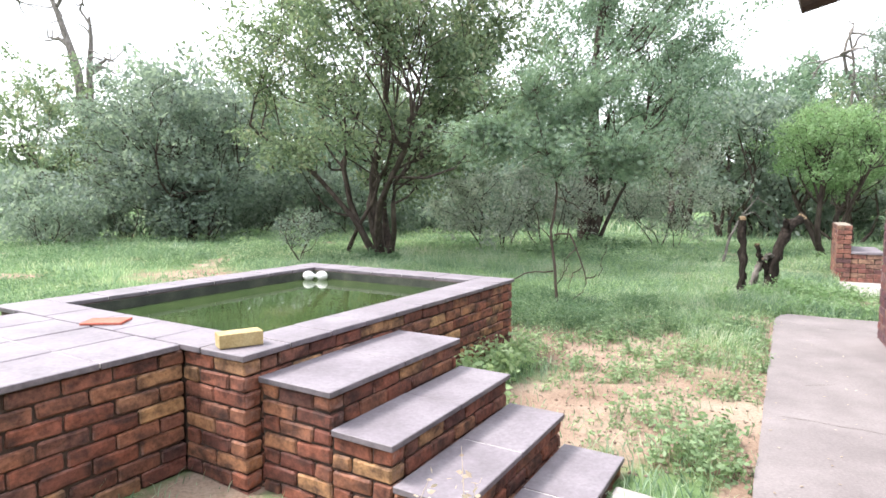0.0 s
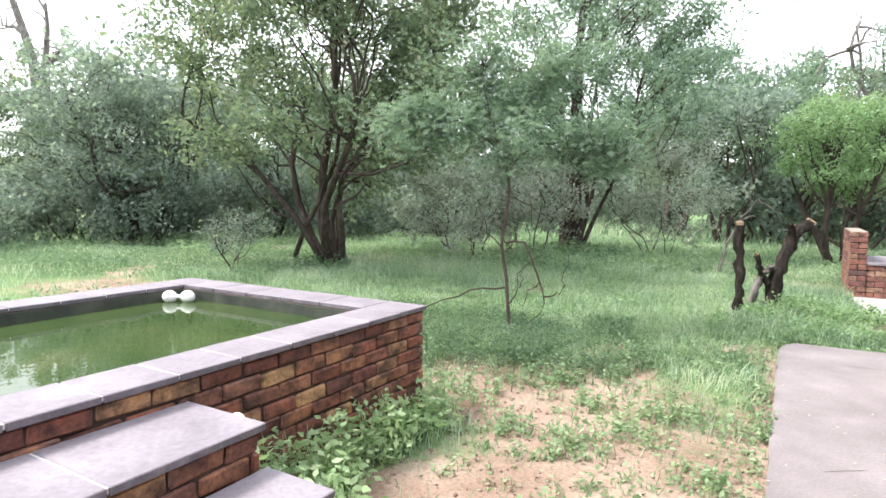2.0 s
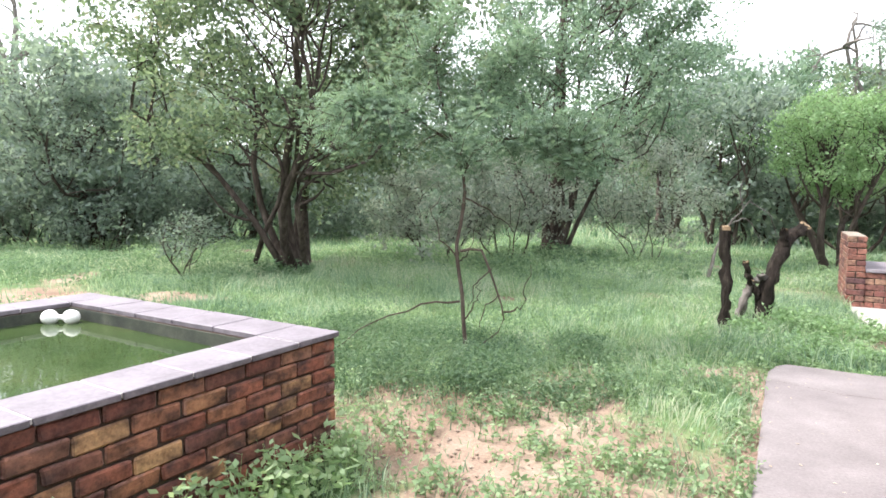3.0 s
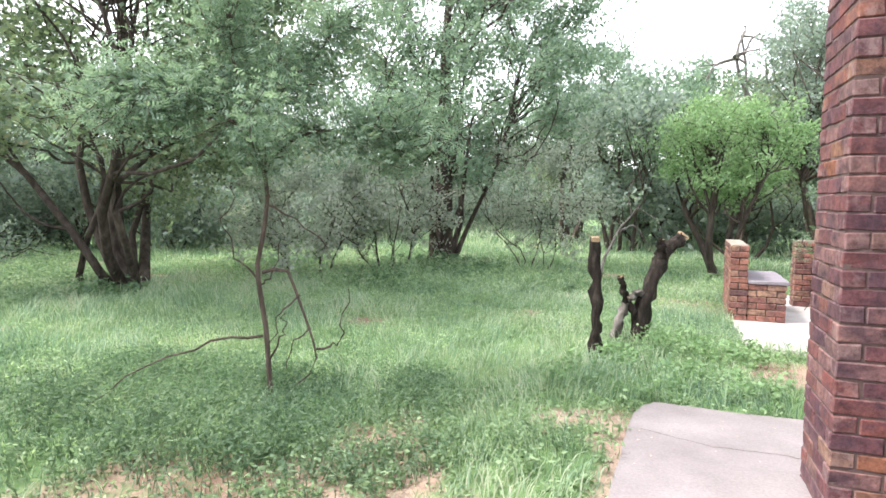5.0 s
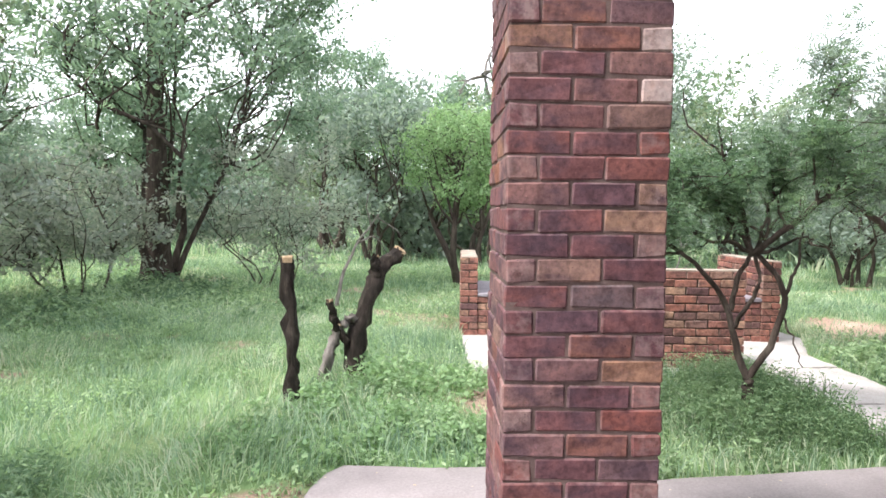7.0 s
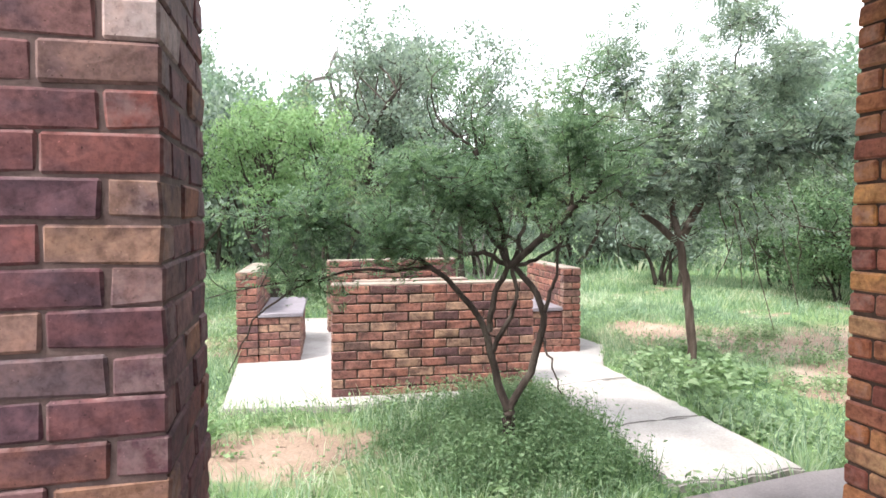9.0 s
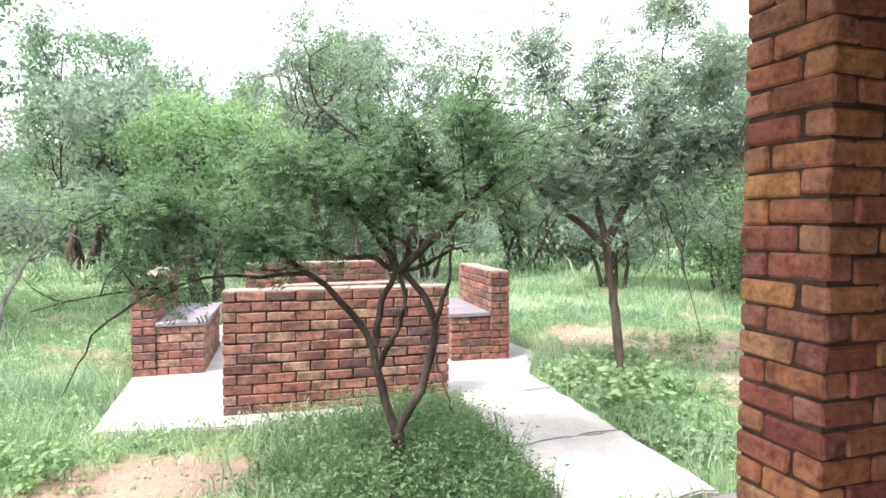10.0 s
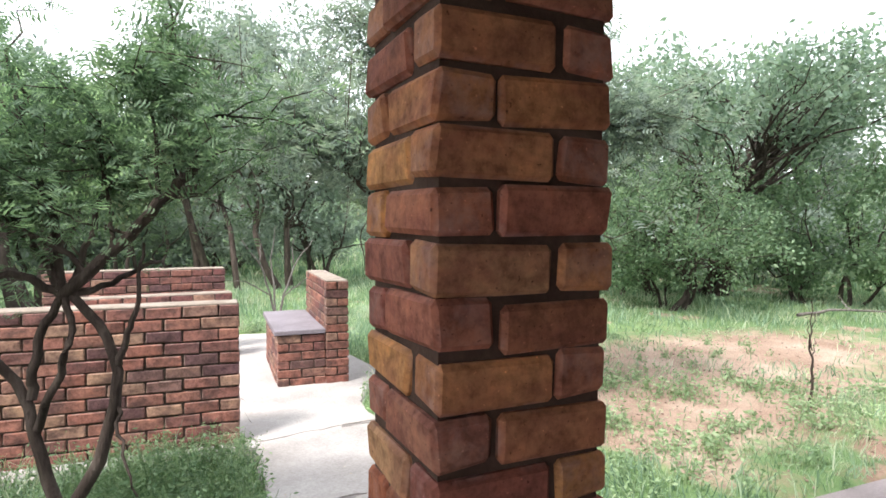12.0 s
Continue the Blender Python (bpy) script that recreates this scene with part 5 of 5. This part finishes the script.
pw = [W(PU1 + 0.14, v) for v in np.arange(2.95, 4.75, 0.12)]
leafy("weeds", "leafy green weeds along the foot of the pool wall", [(q.x, q.y, 0.2, 0.5 - 0.16 * i / len(pw), 14) for i, q in enumerate(pw)] + [(W(-0.9, 3.15).x, W(-0.9, 3.15).y, 0.3, 0.4, 40), (W(-1.05, 3.0).x, W(-1.05, 3.0).y, 0.16, 0.48, 26)], 81, 0.055, LEAF_LIME)
leafy("weeds", "bright leafy weeds on the bare sand", [(1.75, 2.62, 0.26, 0.32, 60), (1.95, 2.95, 0.2, 0.2, 30), (2.0, 2.4, 0.15, 0.16, 16), (2.35, 3.9, 0.18, 0.14, 26), (1.7, 4.25, 0.22, 0.16, 34), (1.9, 5.1, 0.2, 0.14, 26), (2.95, 4.6, 0.25, 0.18, 40), (1.3, 4.6, 0.2, 0.16, 24),
      (1.55, 3.3, 0.25, 0.2, 26), (3.3, 5.4, 0.25, 0.16, 36), (2.5, 4.9, 0.25, 0.12, 30), (0.95, 5.2, 0.3, 0.2, 36), (1.9, 3.5, 0.15, 0.12, 16), (2.2, 4.4, 0.12, 0.1, 12)], 82, 0.045)
sr2 = random.Random(90)
leafy("weeds", "small seedlings scattered over the sand", [(sr2.uniform(0.9, 3.4), sr2.uniform(2.8, 6.2), sr2.uniform(0.03, 0.12), sr2.uniform(0.05, 0.12), sr2.randrange(2, 8)) for _ in range(110)]
      + [(sr2.uniform(10.5, 16), sr2.uniform(4.8, 9.0), sr2.uniform(0.03, 0.15), sr2.uniform(0.06, 0.16), sr2.randrange(2, 8)) for _ in range(120)], 91, 0.035)
leafy("weeds", "soft mound of green weeds round the forked acacia", [(7.35, 7.12, 0.8, 0.46, 560), (7.0, 6.9, 0.55, 0.40, 260), (7.8, 7.5, 0.5, 0.36, 220), (8.0, 7.9, 0.4, 0.28, 110), (7.6, 8.2, 0.4, 0.28, 110), (8.2, 7.85, 0.3, 0.26, 70), (7.15, 8.25, 0.35, 0.24, 70), (7.9, 6.9, 0.5, 0.36, 200), (7.3, 6.7, 0.6, 0.40, 380), (6.75, 7.4, 0.45, 0.24, 120), (7.7, 6.4, 0.4, 0.3, 160)], 83, 0.036, LEAF_MOUND, True, 0.32)
leafy("weeds", "broad-leaved weeds under the brown acacia", [(10.1, 7.2, 0.45, 0.32, 90), (9.6, 6.9, 0.4, 0.25, 60), (9.3, 6.3, 0.35, 0.2, 50), (10.7, 7.8, 0.5, 0.3, 70), (9.9, 7.7, 0.4, 0.3, 60)], 84, 0.075)
leafy("weeds", "leafy weeds round the old stumps", [(4.3, 7.2, 0.5, 0.16, 50), (3.7, 7.6, 0.5, 0.16, 50), (4.9, 8.7, 0.5, 0.3, 130), (4.2, 8.1, 0.5, 0.24, 90), (5.4, 8.4, 0.5, 0.25, 80), (4.6, 7.7, 0.4, 0.2, 60), (5.0, 7.4, 0.4, 0.2, 50)], 85, 0.055, LEAF_BRIGHT)
wr = random.Random(86)
leafy("weeds", "low mixed weeds through the grass", [(wr.uniform(-2, 13.5), wr.uniform(4.5, 12.0), wr.uniform(0.15, 0.4), wr.uniform(0.1, 0.24), wr.randrange(8, 24)) for _ in range(400)], 87, 0.042)


def weed_carpet(name, label, count, region, leaf, height, foliage, seed, cell, level):
    """Low rosettes of soft leaves, thick in some patches and thin in others."""
    rng = np.random.default_rng(seed)
    x, y = region(rng, count)
    thick = np.clip((value_noise(x, y, seed, cell) - level) * 4, 0, 1) * np.clip(turf_at(x, y) * 1.4 - 0.2, 0, 1)
    ok = ~blocked(x, y) & (rng.uniform(0, 1, count) < thick)
    x, y = np.repeat(x[ok], 7), np.repeat(y[ok], 7)
    n = len(x)
    h = height * rng.uniform(0.15, 1.0, n) * (0.5 + value_noise(x, y, seed + 1, 0.5))
    pos = np.stack([x + rng.normal(0, leaf * 0.9, n), y + rng.normal(0, leaf * 0.9, n), ground_z(x, y) + h], 1)
    v, f = leaf_quads(rng, pos, leaf, 0.32, -0.1, 0.35)
    tagged(new(name, arrays_mesh(name, v, f, foliage)), label, "weeds", kind="stuff")


weed_carpet("weeds", "patches of dark soft weeds through the lawn", 7000, rect(-4.0, 5.0, 5.2, 12.5), 0.04, 0.15, LEAF_WEED, 94, 1.1, 0.5)
weed_carpet("weeds", "fresh green weeds among the grass blades", 7000, rect(-1.0, 13.5, 4.6, 12.5), 0.036, 0.14, LEAF_LIME, 96, 0.8, 0.5)
weed_carpet("weeds", "weeds in the shade under the large trees", 5000, rect(-8.0, 9.0, 11.5, 17.5), 0.07, 0.25, LEAF_WEED, 98, 1.7, 0.4)
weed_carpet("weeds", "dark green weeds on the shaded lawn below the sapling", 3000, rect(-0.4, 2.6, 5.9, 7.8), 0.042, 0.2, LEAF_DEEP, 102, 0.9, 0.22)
# deep leaf colour added here to darken ground that the trees shade
weed_carpet("weeds", "dark green weeds added beyond the pool for the shade of the trees", 6500, rect(-11.0, -2.6, 5.0, 13.0), 0.06, 0.2, LEAF_DEEP, 104, 1.2, 0.25)
path_side = [(9.1 + 0.385 * k * 0.2, 6.15 + 0.93 * k * 0.2) for k in range(15)]
leafy("weeds", "weeds that lean over the rim of the path", [(x, y, 0.14, 0.15, 14) for x, y in path_side] + [(7.95 + 0.37 * k * 0.2, 6.6 + 0.93 * k * 0.2, 0.12, 0.16, 12) for k in range(9)]
      + [(3.75 + 0.1 * k, 7.15 - 0.06 * abs(k - 5), 0.14, 0.1, 10) for k in range(12)] + [(2.5 + 0.09 * k, 3.7 + 0.22 * k, 0.1, 0.08, 5) for k in range(14)], 99, 0.04)
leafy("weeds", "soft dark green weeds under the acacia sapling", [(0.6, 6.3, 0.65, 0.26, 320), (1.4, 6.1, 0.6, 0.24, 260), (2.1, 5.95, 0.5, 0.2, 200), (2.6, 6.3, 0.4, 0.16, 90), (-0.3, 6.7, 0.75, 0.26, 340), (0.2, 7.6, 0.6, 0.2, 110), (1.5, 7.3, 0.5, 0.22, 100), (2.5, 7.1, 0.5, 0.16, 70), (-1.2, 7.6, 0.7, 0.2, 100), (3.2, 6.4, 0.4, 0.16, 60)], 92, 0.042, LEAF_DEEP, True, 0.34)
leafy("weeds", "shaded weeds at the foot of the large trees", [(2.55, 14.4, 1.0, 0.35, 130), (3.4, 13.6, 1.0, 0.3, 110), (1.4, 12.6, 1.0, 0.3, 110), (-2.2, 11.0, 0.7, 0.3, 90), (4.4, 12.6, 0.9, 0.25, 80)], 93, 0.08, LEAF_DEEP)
leafy("dry_plant", "dry straw-coloured weed beside the steps", [(W(-0.05, 1.32).x, W(-0.05, 1.32).y, 0.16, 0.52, 16), (W(-0.35, 1.28).x, W(-0.35, 1.28).y, 0.12, 0.4, 8)], 88, 0.04, DRY_MAT)


# ---- small things ----
def loose(name, m, size, mat, label, category, bevel=0.004, wobble=0.002, seed=1):
    ob = new(name, box_mesh(name, size, mat, bevel, wobble, seed, 2))
    ob.matrix_world = m
    return tagged(ob, label, category)


q = W(-2.62, 1.50)
loose("loose_tile", pose(q.x, q.y, POOL_Z + 0.0085, 0, 0, 14), (0.24, 0.17, 0.014), TERRACOTTA, "flat terracotta tile lying on the grey deck", "tile")
q = W(-1.47, 1.545)
loose("loose_brick", pose(q.x, q.y, POOL_Z + 0.039, 0, 0, 40), (0.222, 0.106, 0.074), CREAMCLAY, "single cream clay brick on the pool corner", "brick", 0.006)


def white_floats():
    """Two white bulbs that lie together at the pool's far corner."""
    q = W(-3.4, 4.2)
    root = thing("pool_float", pose(q.x, q.y, 0.640, 0, 0, 10), "white plastic double float at the pool corner", "float")
    for i, (dx, s) in enumerate(((-0.072, 0.062), (0.072, 0.062))):
        bm = bmesh.new()
        bmesh.ops.create_uvsphere(bm, u_segments=18, v_segments=12, radius=s)
        for v in bm.verts:
            v.co.z *= 0.85
            v.co.x += dx - v.co.y * 0.15
            if v.co.x * dx < 0.004:
                v.co.y *= 0.6
        for f in bm.faces:
            f.smooth = True
        part("bulb", bm, PLASTIC, root)
    bm = bmesh.new()
    bmesh.ops.create_cone(bm, segments=14, radius1=0.018, radius2=0.018, depth=0.05, cap_ends=True, matrix=pose(0, 0, 0, 0, 90, 0))
    part("neck", bm, PLASTIC, root)


white_floats()


def white_pipe():
    """A white plastic pipe with a rounded cap, standing at the end of the top step."""
    q = W(-1.06, 2.82)
    root = thing("standpipe", pose(q.x, q.y, gz(q.x, q.y)), "white plastic standpipe with rounded cap beside the steps", "pipe")
    bm = bmesh.new()
    bmesh.ops.create_cone(bm, segments=20, radius1=0.025, radius2=0.025, depth=0.60, cap_ends=True, matrix=pose(0, 0, 0.26))
    part("pipe", bm, PLASTIC, root)
    bm = bmesh.new()
    bmesh.ops.create_uvsphere(bm, u_segments=20, v_segments=12, radius=0.038)
    for v in bm.verts:
        v.co.z = v.co.z * 1.15 + 0.585
    for f in bm.faces:
        f.smooth = True
    part("cap", bm, PLASTIC, root, "rounded white cap")


def dead_tree(x, y, label, height, seed, thick=0.22):
    rng = np.random.default_rng(seed)
    root = thing("dead_tree", pose(x, y, gz(x, y)), label, "tree", "dead trees")
    wood = []
    for s in range(3):
        top = np.array([rng.uniform(-1.2, 1.2), rng.uniform(-1, 1), height * rng.uniform(0.75, 0.95)])
        p = wobbly(rng, (0.2 * s - 0.2, 0, -0.1), top, 12, 0.55)
        wood.append(tube(p, np.linspace(thick, 0.05, 12), 7))
        for _ in range(6):
            k = rng.integers(7, 12)
            e = p[k] + rng.normal(0, 1, 3) * np.array([0.9, 0.9, 0.5]) + np.array([0, 0, 0.3])
            w = wobbly(rng, p[k], e, 7, 0.7)
            wood.append(tube(w, np.linspace(0.07, 0.012, 7), 5))
            for _ in range(3):
                e2 = w[4] + rng.normal(0, 0.45, 3)
                wood.append(tube(wobbly(rng, w[4], e2, 5, 1.3), np.linspace(0.025, 0.006, 5), 4))
    v, f = join_arrays(wood)
    part("trunk", arrays_mesh("trunk", v, f, GREYBARK, True), None, root)


dead_tree(17.2, 30.7, "bleached dead tree with crooked limbs above the bush", 10.0, 5, 0.16)
make_tree("tree", at(19.4, 30.2), "tall grey-green tree with an airy crown beside the dead tree", "tree", (0, 0, 8.0, 2.4, 2.4, 3.0), 3, 0.16, leaves=11000, lumps=70, lump_r=0.65, leaf=0.16, foliage=LEAF_GREY, seed=43, spread=0.25, low=3.0, wob=0.8, twigs=2, fine=False)


def bare_shrub(name, x, y, label, limbs, bark=GREYBARK, seed=1):
    rng = np.random.default_rng(seed)
    root = thing(name, pose(x, y, gz(x, y)), label, "twigs")
    for pts, r in limbs:
        pts = np.array(pts, float)
        t, k = np.linspace(0, 1, 12), np.linspace(0, 1, len(pts))
        p = np.stack([np.interp(t, k, pts[:, i]) for i in range(3)], 1)
        p[1:-1] = (p[:-2] + 2 * p[1:-1] + p[2:]) / 4 + rng.normal(0, 0.008, (10, 3))
        part("twig", arrays_mesh("twig", *tube(p, np.linspace(r, r * 0.25, 12), 5), bark, True), None, root)
        for _ in range(4 if r > 0.055 else 0):
            k = rng.integers(7, 12)
            if p[k, 2] < 5:
                continue
            side = wobbly(rng, p[k], p[k] + rng.normal(0, 0.55, 3) + np.array([0, 0, 0.15]), 8, 1.4)
            part("twig", arrays_mesh("twig", *tube(side, np.linspace(0.035, 0.008, 8), 4), bark, True), None, root)


bare_shrub("fallen_branch", 5.35, 13.2, "bare crooked grey branch standing in the grass", [
    ([(0, 0, -0.05), (0.1, 0, 0.5), (0.35, 0.1, 1.0), (0.75, 0.1, 1.5)], 0.04), ([(0.35, 0.1, 1.0), (0.7, 0.2, 1.15), (1.0, 0.2, 0.7)], 0.02), ([(0.6, 0.1, 1.3), (0.5, 0, 1.7), (0.6, 0, 1.95)], 0.015), ([(0.7, 0.1, 1.45), (1.1, 0.1, 1.2), (1.25, 0.1, 0.75)], 0.012)], seed=4)
bare_shrub("dead_tree", -16.7, 21.0, "tall bare dead tree with two grey trunks above the bush", [
    ([(0.2, 0, -0.1), (0.3, 0, 3.0), (0.2, 0, 5.9), (-0.25, 0, 7.2), (-0.7, 0, 8.6), (-1.2, 0, 9.6)], 0.26), ([(0.5, 0, -0.1), (0.6, 0, 4.0), (0.55, 0, 6.0), (0.75, 0, 7.2), (0.7, 0, 8.2)], 0.2),
    ([(-0.2, 0, 7.1), (-0.6, 0, 7.4), (-1.1, 0, 7.45)], 0.12), ([(0.6, 0, 6.0), (1.1, 0.1, 6.3), (1.5, 0.1, 6.1)], 0.12), ([(0.7, 0, 6.2), (1.3, 0.1, 6.6), (1.6, 0.1, 6.5)], 0.08), ([(-0.7, 0, 8.6), (-0.3, 0, 9.1), (0.1, 0, 9.3)], 0.08), ([(-0.9, 0, 9.0), (-1.8, 0, 9.2), (-2.6, 0, 9.0)], 0.09), ([(0.72, 0, 7.9), (0.3, 0, 8.5), (0.6, 0, 9.0)], 0.06)], seed=9)
bare_shrub("bare_sapling", 12.45, 5.45, "thin dark leafless sapling standing in the sand", [
    ([(0, 0, -0.04), (0.01, 0, 0.3), (-0.03, 0.01, 0.6), (0.0, 0.02, 0.92)], 0.014), ([(0.0, 0, 0.34), (0.1, 0.02, 0.46), (0.14, 0.02, 0.6)], 0.008), ([(-0.01, 0, 0.5), (-0.09, 0, 0.6), (-0.11, 0.02, 0.76)], 0.007),
    ([(0.0, 0, 0.22), (-0.08, -0.03, 0.3), (-0.15, -0.03, 0.33)], 0.006), ([(-0.02, 0.01, 0.66), (0.06, 0.02, 0.74), (0.08, 0.0, 0.86)], 0.006)], BARK, 21)
bare_shrub("bare_shrub", 10.75, 11.6, "grey bare-twigged shrub behind the brick bench", [
    ([(0, 0, -0.05), (0.1, 0, 0.5), (0.32, 0.05, 0.95), (0.62, 0.05, 1.3)], 0.022), ([(0, 0, -0.05), (-0.08, 0, 0.55), (-0.25, 0, 1.0), (-0.5, 0.05, 1.35)], 0.02), ([(0, 0, 0.0), (0.02, 0.1, 0.6), (0.0, 0.15, 1.1), (0.1, 0.2, 1.5)], 0.018),
    ([(0.1, 0, 0.5), (0.4, 0, 0.7), (0.75, 0.05, 0.85)], 0.012), ([(-0.08, 0, 0.55), (-0.4, 0, 0.75), (-0.75, 0, 0.8)], 0.012), ([(0.32, 0.05, 0.95), (0.3, 0.1, 1.2), (0.4, 0.1, 1.45)], 0.01), ([(-0.25, 0, 1.0), (-0.2, 0.05, 1.25), (-0.28, 0.05, 1.5)], 0.01)], GREYBARK, 22)
bare_shrub("fallen_branch", 18.0, 6.3, "pale fallen branch lying along the grass edge", [
    ([(-0.9, 0.5, 0.14), (-0.2, 0.15, 0.2), (0.6, -0.3, 0.14), (1.4, -0.8, 0.03)], 0.03), ([(0.1, 0.0, 0.17), (0.4, 0.2, 0.3), (0.7, 0.3, 0.34)], 0.014), ([(-0.4, 0.25, 0.17), (-0.5, 0.5, 0.05)], 0.014)], GREYBARK, 23)
white_pipe()


def crack(points, label, width=0.006, seed=1):
    """A hairline crack in the concrete, filled with dirt."""
    rnd = random.Random(seed)
    pts = []
    for (x0, y0), (x1, y1) in zip(points, points[1:]):
        n = max(2, int(math.hypot(x1 - x0, y1 - y0) / 0.06))
        pts += [Vector((x0 + (x1 - x0) * k / n + rnd.uniform(-0.008, 0.008), y0 + (y1 - y0) * k / n + rnd.uniform(-0.008, 0.008), 0)) for k in range(n)]
    bm = bmesh.new()
    prev = None
    for a, b in zip(pts, pts[1:]):
        d = (b - a).normalized()
        w = Vector((-d.y, d.x, 0)) * width * rnd.uniform(0.3, 1.0) / 2
        row = [bm.verts.new(a + w + Vector((0, 0, 0.0015))), bm.verts.new(a - w + Vector((0, 0, 0.0015)))]
        if prev:
            bm.faces.new((prev[0], prev[1], row[1], row[0]))
        prev = row
    tagged(new("trim_crack", mesh_of("trim_crack", bm, DIRT)), label, "crack", kind="structure")


DIRT = rough_material("dirt", (0.06, 0.05, 0.045), (0.09, 0.075, 0.065), (0.13, 0.11, 0.09), 20)
crack([(3.9, 6.6), (4.25, 6.3), (4.6, 6.2), (5.0, 5.9)], "dark hairline crack across the concrete slab", 0.007, 3)
crack([tuple(W(1.0, 4.05))[:2], tuple(W(1.6, 4.02))[:2], tuple(W(2.6, 4.1))[:2]], "dirt-filled joint across the concrete slab", 0.008, 4)
crack([tuple(W(1.15, 4.9))[:2], tuple(W(1.35, 5.05))[:2], tuple(W(1.5, 5.0))[:2]], "short dark crack in the concrete slab", 0.01, 5)
crack([(7.6, 5.6), (7.9, 5.3), (8.5, 5.2)], "hairline crack near the slab's rim", 0.006, 6)


def leaf_litter():
    """Fallen leaves and crumbs on the paving."""
    rng = np.random.default_rng(55)
    x, y = rng.uniform(1.5, 10.0, 900), rng.uniform(1.0, 9.5, 900)
    ok = inside(SLAB_POLY, x, y) | inside(PATH_EDGE, x, y)
    x, y = x[ok], y[ok]
    c = np.stack([x, y, np.full(len(x), 0.006)], 1)
    v, f = leaf_quads(rng, c, 0.022, 0.5, 0, 1.0)
    v[:, 2] = np.clip(v[:, 2], 0.002, 0.010)
    tagged(new("leaf_litter", arrays_mesh("leaf_litter", v, f, DRY_MAT)), "dry fallen leaves scattered on the concrete", "leaves", kind="stuff")


leaf_litter()


def pebbles():
    """Small stones and crumbs of soil lying on the bare ground."""
    rng = np.random.default_rng(77)
    n = 9000
    x = np.concatenate([rng.uniform(0.2, 4.0, n // 2), rng.uniform(5.0, 16.0, n // 2)])
    y = np.concatenate([rng.uniform(2.4, 7.0, n // 2), rng.uniform(4.6, 10.0, n // 2)])
    ok = ~blocked(x, y) & (turf_at(x, y) < 0.75)
    x, y = x[ok], y[ok]
    m = len(x)
    s = 0.004 + 0.014 * rng.uniform(0, 1, m) ** 3
    base = np.array([[1, 0, 0], [0, 1, 0], [-1, 0, 0], [0, -1, 0], [0, 0, 0.8], [0, 0, -0.6]], float)
    v = base[None] * rng.uniform(0.6, 1.3, (m, 6, 3)) * s[:, None, None]
    v += np.stack([x, y, ground_z(x, y) + s * 0.3], 1)[:, None, :]
    tri = np.array([[0, 1, 4], [1, 2, 4], [2, 3, 4], [3, 0, 4], [1, 0, 5], [2, 1, 5], [3, 2, 5], [0, 3, 5]])
    f = (np.arange(m)[:, None, None] * 6 + tri[None]).reshape(-1, 3)
    tagged(new("pebbles", arrays_mesh("pebbles", v.reshape(-1, 3), f, STONE)), "small stones and soil crumbs on the bare sand", "stones", kind="stuff")


STONE = rough_material("pebble_stone", (0.16, 0.10, 0.08), (0.28, 0.21, 0.17), (0.42, 0.36, 0.31), 25)
pebbles()
